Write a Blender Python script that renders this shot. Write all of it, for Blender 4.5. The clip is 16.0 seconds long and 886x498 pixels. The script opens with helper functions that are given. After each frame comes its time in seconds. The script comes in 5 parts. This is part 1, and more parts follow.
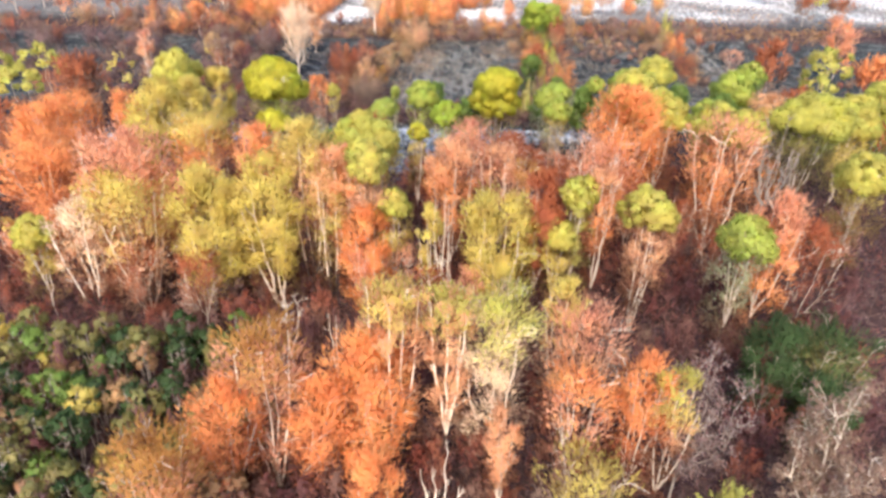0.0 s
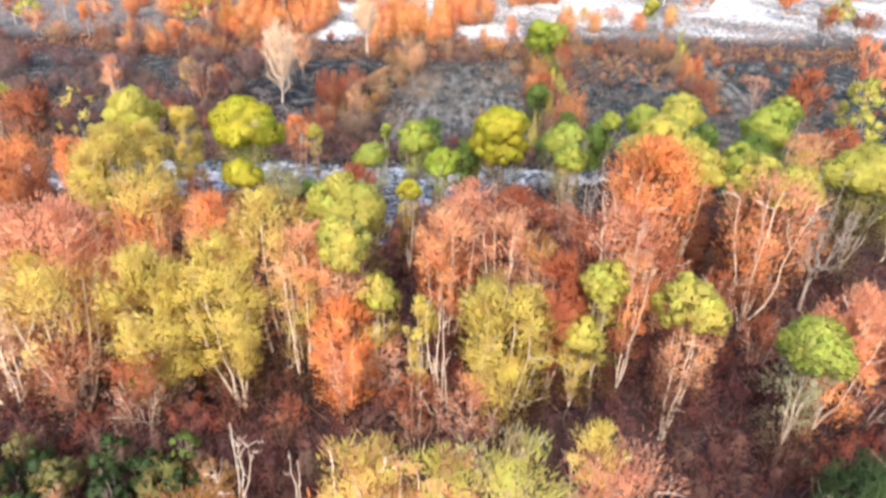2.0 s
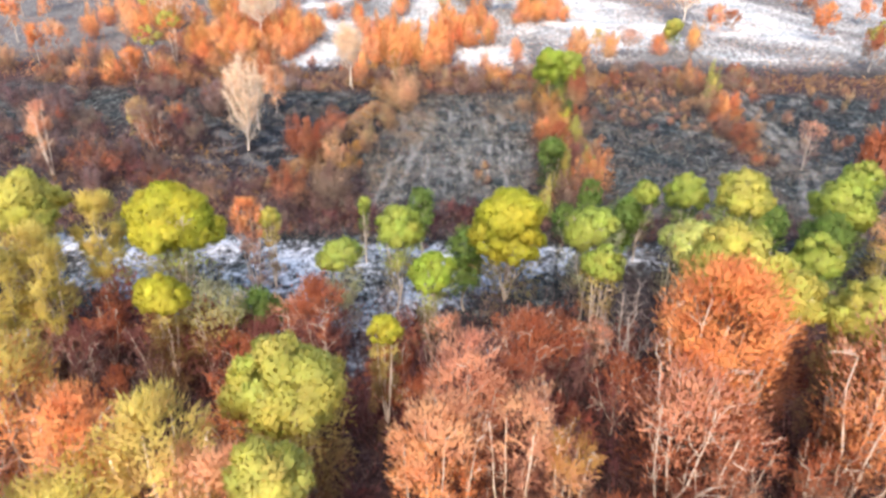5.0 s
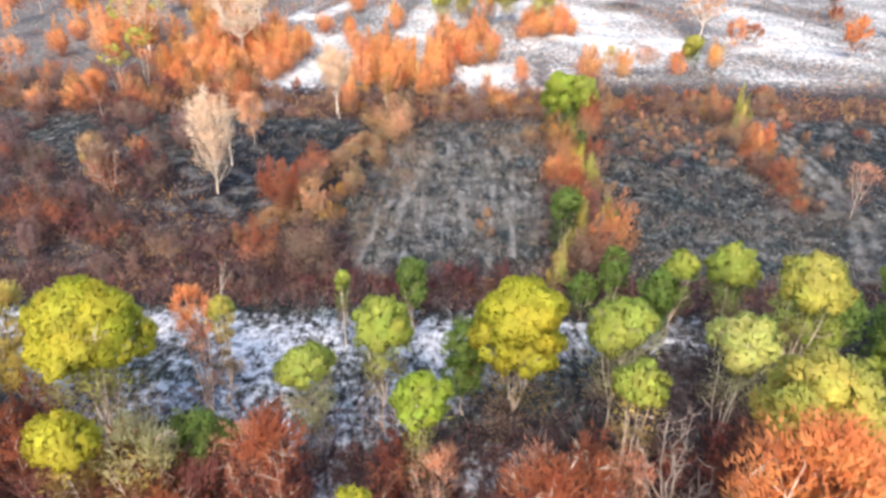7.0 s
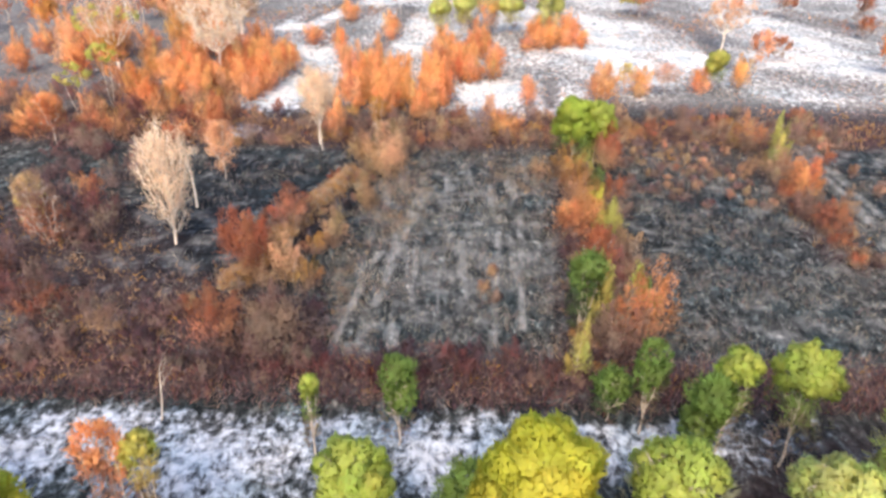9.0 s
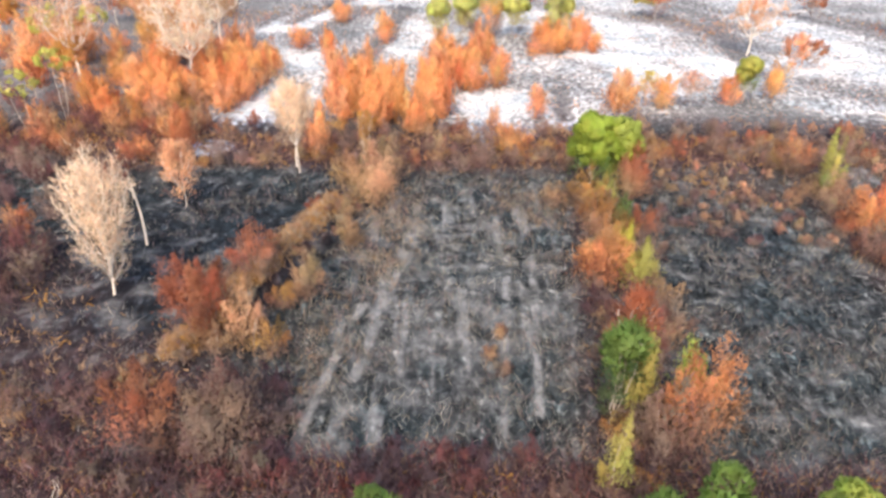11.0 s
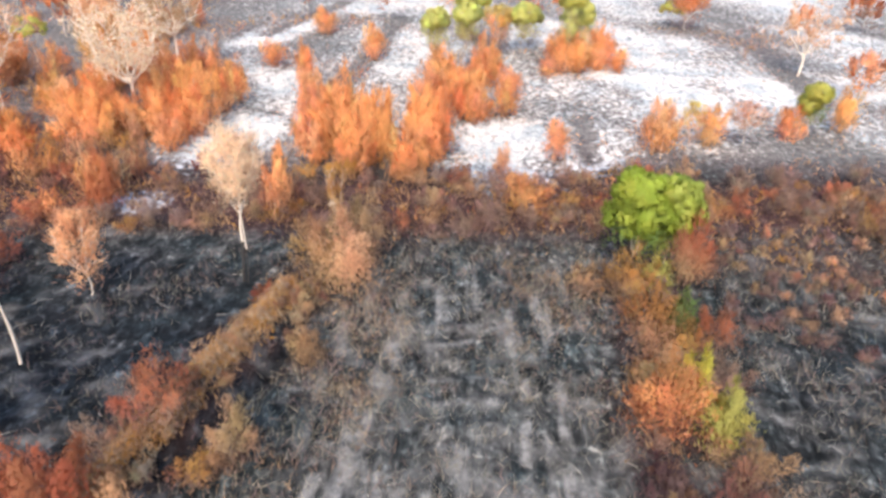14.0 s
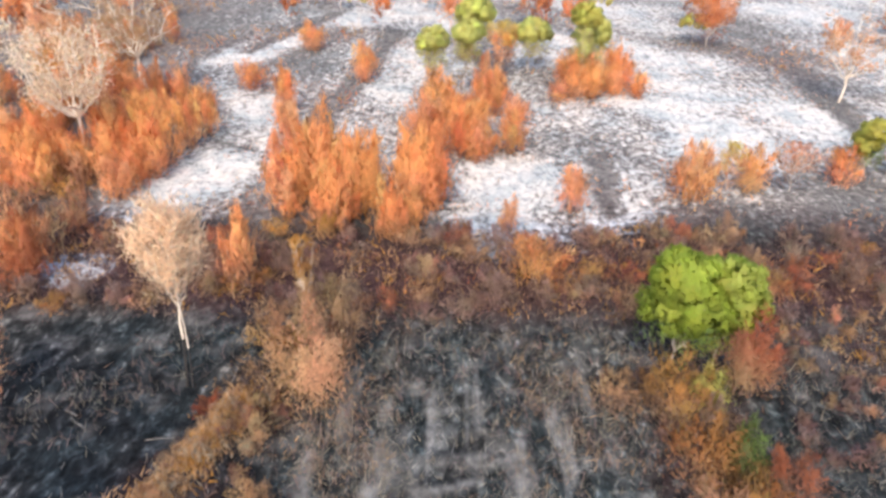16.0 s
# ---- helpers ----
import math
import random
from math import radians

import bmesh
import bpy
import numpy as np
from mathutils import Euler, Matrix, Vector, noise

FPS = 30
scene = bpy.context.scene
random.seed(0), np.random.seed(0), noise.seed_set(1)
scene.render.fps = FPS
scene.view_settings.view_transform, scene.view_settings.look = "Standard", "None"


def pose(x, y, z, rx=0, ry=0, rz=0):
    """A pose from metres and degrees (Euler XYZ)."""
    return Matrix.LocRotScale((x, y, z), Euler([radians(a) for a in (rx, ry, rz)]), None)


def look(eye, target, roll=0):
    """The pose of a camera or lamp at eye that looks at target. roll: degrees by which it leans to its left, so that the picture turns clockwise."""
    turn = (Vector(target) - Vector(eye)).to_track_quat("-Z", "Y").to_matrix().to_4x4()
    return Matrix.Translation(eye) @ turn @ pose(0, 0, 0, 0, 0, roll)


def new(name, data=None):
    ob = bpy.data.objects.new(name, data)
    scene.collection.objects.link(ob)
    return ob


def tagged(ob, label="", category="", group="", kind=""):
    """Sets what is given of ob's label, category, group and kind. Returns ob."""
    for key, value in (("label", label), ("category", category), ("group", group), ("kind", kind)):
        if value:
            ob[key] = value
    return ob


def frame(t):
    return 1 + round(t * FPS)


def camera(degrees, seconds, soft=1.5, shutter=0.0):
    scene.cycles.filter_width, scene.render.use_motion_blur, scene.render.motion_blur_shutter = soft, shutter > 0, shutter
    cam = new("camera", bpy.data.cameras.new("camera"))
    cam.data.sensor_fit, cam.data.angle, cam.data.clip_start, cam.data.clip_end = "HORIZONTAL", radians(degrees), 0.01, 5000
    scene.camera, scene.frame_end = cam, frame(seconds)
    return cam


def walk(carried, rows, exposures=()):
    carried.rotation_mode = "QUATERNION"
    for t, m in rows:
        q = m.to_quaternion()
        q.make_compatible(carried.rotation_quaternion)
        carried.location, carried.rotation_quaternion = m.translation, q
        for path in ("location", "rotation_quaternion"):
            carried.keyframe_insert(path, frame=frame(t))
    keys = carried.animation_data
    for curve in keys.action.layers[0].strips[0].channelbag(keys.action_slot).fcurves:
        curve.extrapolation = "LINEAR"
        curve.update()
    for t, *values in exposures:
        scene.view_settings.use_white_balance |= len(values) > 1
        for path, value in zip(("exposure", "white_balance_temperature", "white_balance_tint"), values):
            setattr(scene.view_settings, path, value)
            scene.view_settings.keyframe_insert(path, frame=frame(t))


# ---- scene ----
cam = camera(64.4, 16.0, soft=3.0, shutter=0.45)
METRES, EYE, TILT, LEAN, TURN = 90.36, 31.8, 0.0, 0.0, 0.0
ROWS = [
    (0.0, 0.0, 0.0, 0.0, 0.64, -30.99, -1.06),
    (0.5, 0.0005, 0.0259, 0.0001, 0.63, -30.69, -1.04),
    (1.0, 0.001, 0.0564, 0.0001, 0.62, -30.65, -1.06),
    (1.5, 0.0015, 0.0837, 0.0002, 0.6, -30.66, -1.05),
    (2.0, 0.0021, 0.1158, 0.0003, 0.6, -30.66, -1.04),
    (2.5, 0.0027, 0.1441, 0.0001, 0.61, -30.65, -1.05),
    (3.0, 0.0035, 0.1767, 0.0002, 0.6, -30.66, -1.04),
    (3.5, 0.0039, 0.2055, 0.0002, 0.56, -30.65, -1.0),
    (4.0, 0.0048, 0.2385, 0.0002, 0.56, -30.67, -0.99),
    (6.5, 0.0085, 0.3947, -0.0018, 0.6, -30.63, -1.03),
    (7.0, 0.0093, 0.4284, -0.0028, 0.62, -30.61, -1.03),
    (7.5, 0.0096, 0.458, -0.0036, 0.62, -30.6, -1.04),
    (8.0, 0.0104, 0.4917, -0.0056, 0.65, -30.59, -1.06),
    (8.5, 0.0111, 0.521, -0.0079, 0.66, -30.59, -1.06),
    (9.0, 0.0116, 0.5545, -0.0117, 0.67, -30.57, -1.06),
    (11.5, 0.0139, 0.7095, -0.0474, 0.73, -30.46, -1.15),
    (12.0, 0.0148, 0.7432, -0.0563, 0.76, -30.45, -1.15),
    (12.5, 0.0151, 0.7729, -0.0596, 0.78, -30.46, -1.14),
    (13.0, 0.0156, 0.8066, -0.0604, 0.82, -30.43, -1.18),
    (13.5, 0.0159, 0.8356, -0.0613, 0.84, -30.41, -1.19),
    (14.0, 0.0165, 0.8688, -0.0627, 0.86, -30.41, -1.21),
    (14.5, 0.0169, 0.8979, -0.0638, 0.88, -30.4, -1.26),
    (15.0, 0.0174, 0.9313, -0.0648, 0.91, -30.41, -1.28),
    (15.5, 0.0182, 0.9603, -0.0661, 0.95, -30.4, -1.29),
    (16.0, 0.0189, 0.9938, -0.0671, 0.98, -30.39, -1.28),
]
walk(cam, [(t, pose(0, 0, EYE, TILT, LEAN, TURN) @ pose(METRES * x, METRES * y, METRES * z, 90 + pitch, roll, yaw)) for t, x, y, z, yaw, pitch, roll in ROWS],
     [(0.0, 1.62), (5.0, 1.53), (8.3, 1.42), (12.5, 1.5), (16.0, 1.18)])

# ---- world and sun ----
SUN_ELEVATION, SUN_TURN = 48.0, 10.0      # the sun stands behind the camera, a little to its left
world = bpy.data.worlds.new("sky")
scene.world = world
world.use_nodes = True
_n = world.node_tree.nodes
_sky = _n.new("ShaderNodeTexSky")
_sky.sky_type, _sky.sun_disc = "NISHITA", False
_sky.sun_elevation, _sky.sun_rotation = radians(SUN_ELEVATION), radians(180 + SUN_TURN)
_sky.dust_density, _sky.air_density = 2.0, 1.0
world.node_tree.links.new(_sky.outputs[0], _n["Background"].inputs[0])
_n["Background"].inputs[1].default_value = 0.15
sun = new("sun", bpy.data.lights.new("sun", "SUN"))
sun.data.energy, sun.data.angle, sun.data.color = 2.0, radians(28.0), (1.0, 0.84, 0.70)
_az = radians(SUN_TURN)
sun.matrix_world = look((0, 0, 60), (math.sin(_az) * 100 * math.cos(radians(SUN_ELEVATION)), math.cos(_az) * 100 * math.cos(radians(SUN_ELEVATION)), 60 - 100 * math.sin(radians(SUN_ELEVATION))))

# ---- materials ----
def nodes_of(name):
    m = bpy.data.materials.new(name)
    m.use_nodes = True
    t = m.node_tree
    return m, t.nodes, t.links, t.nodes["Principled BSDF"]


def noise_tex(n, l, scale, detail=4.0, rough=0.6, coord=None):
    t = n.new("ShaderNodeTexNoise")
    t.inputs["Scale"].default_value, t.inputs["Detail"].default_value, t.inputs["Roughness"].default_value = scale, detail, rough
    if coord:
        l.new(coord, t.inputs["Vector"])
    return t


def ramp(n, l, fac, stops):
    r = n.new("ShaderNodeValToRGB")
    e = r.color_ramp.elements
    while len(e) < len(stops):
        e.new(0.5)
    for k, (p, c) in enumerate(stops):
        e[k].position, e[k].color = p, (*c, 1) if len(c) == 3 else c
    l.new(fac, r.inputs[0])
    return r


def mix(n, l, fac, a, b, mode="MIX"):
    m = n.new("ShaderNodeMix")
    m.data_type, m.blend_type = "RGBA", mode
    for sock, v in ((m.inputs[0], fac), (m.inputs[6], a), (m.inputs[7], b)):
        if isinstance(v, (int, float)):
            sock.default_value = v
        elif isinstance(v, tuple):
            sock.default_value = (*v, 1)
        else:
            l.new(v, sock)
    return m.outputs[2]


def leaf_material():
    m, n, l, p = nodes_of("leaves")
    a = n.new("ShaderNodeAttribute")
    a.attribute_name = "tone"
    g = n.new("ShaderNodeNewGeometry")
    tex = noise_tex(n, l, 0.9, 3.0, 0.6, g.outputs["Position"])
    shade = ramp(n, l, tex.outputs[0], [(0.3, (0.78, 0.76, 0.74)), (0.7, (1.15, 1.12, 1.08))])
    c = mix(n, l, 1.0, a.outputs["Color"], shade.outputs[0], "MULTIPLY")
    l.new(c, p.inputs["Base Color"])
    p.inputs["Roughness"].default_value = 0.62
    p.inputs["Specular IOR Level"].default_value = 0.25
    tr = n.new("ShaderNodeBsdfTranslucent")
    l.new(c, tr.inputs[0])
    ms = n.new("ShaderNodeMixShader")
    ms.inputs[0].default_value = 0.56
    l.new(p.outputs[0], ms.inputs[1])
    l.new(tr.outputs[0], ms.inputs[2])
    l.new(ms.outputs[0], n["Material Output"].inputs[0])
    return m


def bark_material(name, dark, light):
    m, n, l, p = nodes_of(name)
    g = n.new("ShaderNodeNewGeometry")
    fine = noise_tex(n, l, 6.0, 5.0, 0.7, g.outputs["Position"])
    wide = noise_tex(n, l, 0.8, 2.0, 0.5, g.outputs["Position"])
    c = ramp(n, l, fine.outputs[0], [(0.3, dark), (0.65, light)]).outputs[0]
    c = mix(n, l, 1.0, c, ramp(n, l, wide.outputs[0], [(0.3, (0.8, 0.78, 0.76)), (0.7, (1.08, 1.05, 1.0))]).outputs[0], "MULTIPLY")
    l.new(c, p.inputs["Base Color"])
    p.inputs["Roughness"].default_value = 0.85
    b = n.new("ShaderNodeBump")
    b.inputs["Strength"].default_value, b.inputs["Distance"].default_value = 0.5, 0.03
    l.new(fine.outputs[0], b.inputs["Height"])
    l.new(b.outputs[0], p.inputs["Normal"])
    return m


def ground_material():
    m, n, l, p = nodes_of("burnt_soil_and_ash")
    a = n.new("ShaderNodeAttribute")
    a.attribute_name = "cover"
    s = n.new("ShaderNodeSeparateColor")
    l.new(a.outputs["Color"], s.inputs[0])
    g = n.new("ShaderNodeNewGeometry")
    pos = g.outputs["Position"]
    grain = noise_tex(n, l, 1.5, 7.0, 0.7, pos)
    blotch = noise_tex(n, l, 0.22, 5.0, 0.6, pos)
    crumbs = noise_tex(n, l, 1.35, 8.0, 0.70, pos)
    stretch = n.new("ShaderNodeMapping")
    stretch.inputs["Scale"].default_value = (1.0, 0.22, 1.0)
    stretch.inputs["Rotation"].default_value = (0, 0, radians(6))
    l.new(pos, stretch.inputs[0])
    rows = noise_tex(n, l, 1.3, 5.0, 0.6, stretch.outputs[0])
    drag = n.new("ShaderNodeMapping")
    drag.inputs["Scale"].default_value = (1.0, 0.48, 1.0)
    drag.inputs["Rotation"].default_value = (0, 0, radians(5))
    l.new(pos, drag.inputs[0])
    mottle = noise_tex(n, l, 1.7, 9.0, 0.74, drag.outputs[0])
    mottle.inputs["Distortion"].default_value = 0.5
    blend = mix(n, l, 0.62, mix(n, l, 0.25, grain.outputs[0], rows.outputs[0]), mottle.outputs[0])
    # charred soil, from black through blue-grey
    soil = ramp(n, l, blend, [(0.425, (0.008, 0.009, 0.0095)), (0.505, (0.032, 0.034, 0.034)), (0.57, (0.092, 0.093, 0.090)), (0.63, (0.36, 0.35, 0.315))]).outputs[0]
    tint = ramp(n, l, blotch.outputs[0], [(0.38, (0.74, 0.92, 0.97)), (0.60, (1.06, 1.02, 0.98))]).outputs[0]
    soil = mix(n, l, 1.0, soil, tint, "MULTIPLY")
    # alpha darkens the soil: charcoal patches, and shade painted along the bank
    soil = mix(n, l, a.outputs["Alpha"], soil, mix(n, l, 1.0, soil, (0.36, 0.40, 0.49), "MULTIPLY"))
    # dead litter
    litter = ramp(n, l, grain.outputs[0], [(0.32, (0.016, 0.010, 0.011)), (0.5, (0.056, 0.030, 0.028)), (0.7, (0.15, 0.09, 0.078))]).outputs[0]
    c = mix(n, l, s.outputs[1], soil, litter)
    # pale furrow sand
    sand = ramp(n, l, grain.outputs[0], [(0.34, (0.10, 0.10, 0.10)), (0.60, (0.36, 0.35, 0.335))]).outputs[0]
    c = mix(n, l, s.outputs[2], c, sand)
    # white ash lies in broken sheets
    add = n.new("ShaderNodeMath")
    add.operation = "ADD"
    l.new(s.outputs[0], add.inputs[0])
    sub = n.new("ShaderNodeMath")
    sub.operation = "SUBTRACT"
    l.new(crumbs.outputs[0], sub.inputs[0])
    sub.inputs[1].default_value = 0.5
    scale = n.new("ShaderNodeMath")
    scale.operation = "MULTIPLY"
    l.new(sub.outputs[0], scale.inputs[0])
    scale.inputs[1].default_value = 1.7
    patch = n.new("ShaderNodeMath")
    patch.operation = "MULTIPLY_ADD"
    l.new(mottle.outputs[0], patch.inputs[0])
    patch.inputs[1].default_value, patch.inputs[2].default_value = 1.1, -0.55
    both = n.new("ShaderNodeMath")
    both.operation = "ADD"
    l.new(scale.outputs[0], both.inputs[0])
    l.new(patch.outputs[0], both.inputs[1])
    l.new(both.outputs[0], add.inputs[1])
    mask = ramp(n, l, add.outputs[0], [(0.30, (0, 0, 0)), (0.44, (0.22, 0.22, 0.22)), (0.68, (1, 1, 1))]).outputs[0]
    ash = ramp(n, l, grain.outputs[0], [(0.32, (0.20, 0.21, 0.22)), (0.45, (0.47, 0.465, 0.45)), (0.62, (0.64, 0.62, 0.585))]).outputs[0]
    cool = ramp(n, l, grain.outputs[0], [(0.34, (0.17, 0.20, 0.25)), (0.57, (0.55, 0.58, 0.63))]).outputs[0]
    ash = mix(n, l, ramp(n, l, s.outputs[2], [(0.05, (0, 0, 0)), (0.28, (1, 1, 1))]).outputs[0], cool, ash)
    # thin bluish drifts and dark flecks in the sheets
    drift = ramp(n, l, blotch.outputs[0], [(0.40, (0.70, 0.77, 0.81)), (0.52, (1.0, 1.0, 1.0)), (0.66, (1.0, 0.95, 0.90))]).outputs[0]
    fleck = ramp(n, l, mottle.outputs[0], [(0.36, (0.38, 0.37, 0.37)), (0.45, (1.0, 1.0, 1.0))]).outputs[0]
    ash = mix(n, l, 1.0, mix(n, l, 1.0, ash, drift, "MULTIPLY"), fleck, "MULTIPLY")
    c = mix(n, l, mask, c, ash)
    l.new(c, p.inputs["Base Color"])
    p.inputs["Roughness"].default_value = 0.95
    p.inputs["Specular IOR Level"].default_value = 0.1
    b = n.new("ShaderNodeBump")
    b.inputs["Strength"].default_value, b.inputs["Distance"].default_value = 0.8, 0.18
    l.new(crumbs.outputs[0], b.inputs["Height"])
    l.new(b.outputs[0], p.inputs["Normal"])
    return m


LEAVES = leaf_material()
BARK = bark_material("pale_paperbark", (0.40, 0.33, 0.27), (0.80, 0.70, 0.59))
CREAM = bark_material("bleached_wood", (0.62, 0.52, 0.41), (0.90, 0.81, 0.69))
ASHWOOD = bark_material("ashen_wood", (0.10, 0.10, 0.10), (0.40, 0.39, 0.37))
GREY = bark_material("grey_dead_wood", (0.22, 0.18, 0.16), (0.50, 0.44, 0.40))
CHAR = bark_material("charred_wood", (0.008, 0.008, 0.009), (0.04, 0.038, 0.036))
SCORCH = bark_material("scorched_bark", (0.03, 0.022, 0.02), (0.13, 0.095, 0.08))
SOIL = ground_material()

# leaf colours
TONES = {
    "lime": (0.60, 0.58, 0.15), "sage": (0.40, 0.42, 0.25), "yellow": (0.605, 0.585, 0.075), "olive": (0.70, 0.585, 0.17), "green": (0.20, 0.30, 0.075),
    "deep": (0.075, 0.13, 0.05), "pale": (0.67, 0.70, 0.25), "orange": (0.90, 0.395, 0.16), "rust": (0.50, 0.17, 0.08),
    "pink": (0.81, 0.415, 0.265), "peach": (0.81, 0.465, 0.27), "cream": (0.92, 0.73, 0.53), "brown": (0.33, 0.225, 0.17),
    # umber and plum are blued so undergrowth carries the forest's purple shade
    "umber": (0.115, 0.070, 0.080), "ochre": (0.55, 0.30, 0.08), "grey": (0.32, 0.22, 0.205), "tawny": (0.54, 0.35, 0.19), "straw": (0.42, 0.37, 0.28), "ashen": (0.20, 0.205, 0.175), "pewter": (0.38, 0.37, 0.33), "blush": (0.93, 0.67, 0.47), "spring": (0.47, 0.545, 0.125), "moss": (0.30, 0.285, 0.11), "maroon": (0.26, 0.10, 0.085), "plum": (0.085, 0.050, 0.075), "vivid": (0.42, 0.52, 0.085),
}
WORDS = {
    "lime": "lime-yellow", "sage": "grey-green", "yellow": "bright yellow", "olive": "olive-yellow", "green": "fresh green", "deep": "dark green", "pale": "pale green",
    "orange": "scorched orange", "rust": "rust-red", "pink": "salmon-pink", "peach": "peach-coloured", "cream": "cream-coloured",
    "brown": "dull brown", "umber": "dark brown", "ochre": "ochre-yellow", "grey": "grey-brown", "tawny": "tawny brown", "straw": "straw-coloured", "ashen": "ash-grey", "pewter": "pale grey", "blush": "pale peach", "spring": "lime-green", "moss": "moss-green", "maroon": "dark red", "plum": "dark plum-brown", "vivid": "bright green",
}
rng = np.random.default_rng(7)


# ---- mesh helpers ----
class Geo:
    """Gathers quads and their colours for one mesh."""

    def __init__(self):
        self.v, self.f, self.c, self.n, self.count = [], [], [], [], 0

    def add(self, verts, quads, tone=None, normal=None):
        if normal is not None:
            # each leaf turns its face to the side that its shading faces
            tri = verts.reshape(-1, 3, 3)
            face = np.cross(tri[:, 1] - tri[:, 0], tri[:, 2] - tri[:, 0])
            back = np.sum(face * normal.reshape(-1, 3, 3)[:, 0], axis=1) < 0
            tri[back] = tri[back][:, ::-1]
            verts = tri.reshape(-1, 3)
        self.v.append(verts)
        self.f.append(quads + self.count)
        if tone is not None:
            self.c.append(tone)
        if normal is not None:
            self.n.append(normal)
        self.count += len(verts)

    def mesh(self, name, material, smooth=False):
        me = bpy.data.meshes.new(name)
        if not self.v:
            return me
        v, f = np.concatenate(self.v).astype(np.float32), np.concatenate(self.f).astype(np.int32)
        me.vertices.add(len(v))
        me.vertices.foreach_set("co", v.ravel())
        me.loops.add(f.size)
        me.loops.foreach_set("vertex_index", f.ravel())
        me.polygons.add(len(f))
        me.polygons.foreach_set("loop_start", np.arange(0, f.size, f.shape[1], dtype=np.int32))
        if smooth:
            me.polygons.foreach_set("use_smooth", np.ones(len(f), dtype=bool))
        if self.c:
            c = np.concatenate(self.c)
            at = me.color_attributes.new("tone", "FLOAT_COLOR", "POINT")
            at.data.foreach_set("color", (c if c.shape[1] == 4 else np.concatenate([c, np.ones((len(c), 1))], 1)).astype(np.float32).ravel())
        me.update(calc_edges=True)
        if self.n and len(self.n) == len(self.v):
            at = me.attributes.new("custom_normal", "FLOAT_VECTOR", "POINT")
            at.data.foreach_set("vector", np.concatenate(self.n).astype(np.float32).ravel())
        me.materials.append(material)
        return me


def tube(geo, pts, radii, sides=5):
    pts = np.asarray(pts, float)
    n = len(pts)
    d = np.gradient(pts, axis=0)
    d /= np.linalg.norm(d, axis=1, keepdims=True) + 1e-9
    ref = np.where(np.abs(d[:, 2:3]) > 0.9, np.array([[1.0, 0, 0]]), np.array([[0, 0, 1.0]]))
    a = np.cross(d, ref)
    a /= np.linalg.norm(a, axis=1, keepdims=True) + 1e-9
    b = np.cross(d, a)
    ang = np.arange(sides) * 2 * np.pi / sides
    ring = a[:, None] * np.cos(ang)[None, :, None] + b[:, None] * np.sin(ang)[None, :, None]
    v = (pts[:, None] + ring * np.asarray(radii)[:, None, None]).reshape(-1, 3)
    i, j = np.meshgrid(np.arange(n - 1), np.arange(sides), indexing="ij")
    k = (j + 1) % sides
    q = np.stack([i * sides + j, i * sides + k, (i + 1) * sides + k, (i + 1) * sides + j], -1).reshape(-1, 4)
    geo.add(v, q)


def curve(a, b, bend, n):
    """Points from a to b that sag or bow by the vector bend."""
    t = np.linspace(0, 1, n)[:, None]
    return np.asarray(a) * (1 - t) + np.asarray(b) * t + np.asarray(bend) * (4 * t * (1 - t))


def leaves(geo, centre, radius, count, size, top, low, share, jitter=0.075, core=None, firm=False):
    """Leaf sprays in a rough shell about a clump. share: how far each spray takes the upper colour."""
    d = rng.normal(size=(count, 3))
    d /= np.linalg.norm(d, axis=1, keepdims=True)
    rr = (0.45 + 0.55 * rng.random(count) ** 0.5) * (0.85 + 0.3 * np.sin(3 * d[:, 0] + 5 * d[:, 2] + centre[0]))
    if firm:
        rr = 0.62 + 0.38 * rng.random(count) ** 0.5
    pos = np.asarray(centre) + d * rr[:, None] * np.asarray(radius)
    nrm = d * 1.0 + rng.normal(size=(count, 3)) * 0.38 + np.array([0, -0.2, 0.35])
    nrm /= np.linalg.norm(nrm, axis=1, keepdims=True)
    ref = rng.normal(size=(count, 3)) * 0.6 + np.array([0, 0, 1.0])
    a = ref - nrm * np.sum(ref * nrm, axis=1, keepdims=True)
    a /= np.linalg.norm(a, axis=1, keepdims=True) + 1e-9
    b = np.cross(nrm, a)
    s = size * (0.6 + 0.8 * rng.random((count, 1)))
    v = np.stack([pos - a * s * 0.9 - b * s * 0.63, pos - a * s * 0.9 + b * s * 0.63, pos + a * s * 1.3], 1).reshape(-1, 3)
    f = np.arange(count * 3).reshape(-1, 3)
    w = share(pos)[:, None]
    col = np.asarray(low) * (1 - w) + np.asarray(top) * w
    col = col * (1 + jitter * rng.normal(size=(count, 1))) * (1 + 0.045 * rng.normal(size=(count, 3)))
    if core is None:
        soft = nrm
    else:
        away = pos - np.asarray(core)
        away /= np.linalg.norm(away, axis=1, keepdims=True) + 1e-6
        soft = d * (1.15 if firm else 0.8) + away * (0.25 if firm else 0.45) + nrm * 0.2 + np.array([0, 0, 0.2])
        soft /= np.linalg.norm(soft, axis=1, keepdims=True) + 1e-6
    geo.add(v, f, np.repeat(np.clip(col, 0.004, 0.9), 3, axis=0), np.repeat(soft, 3, axis=0))


def part(name, mesh, parent, label=""):
    ob = new(name, mesh)
    ob.parent = parent
    return tagged(ob, label) if label else ob


def holder(name, x, y, label, category, group):
    ob = new(name)
    ob.empty_display_size = 0.3
    ob.location = (x, y, 0)
    return tagged(ob, label, category, group)


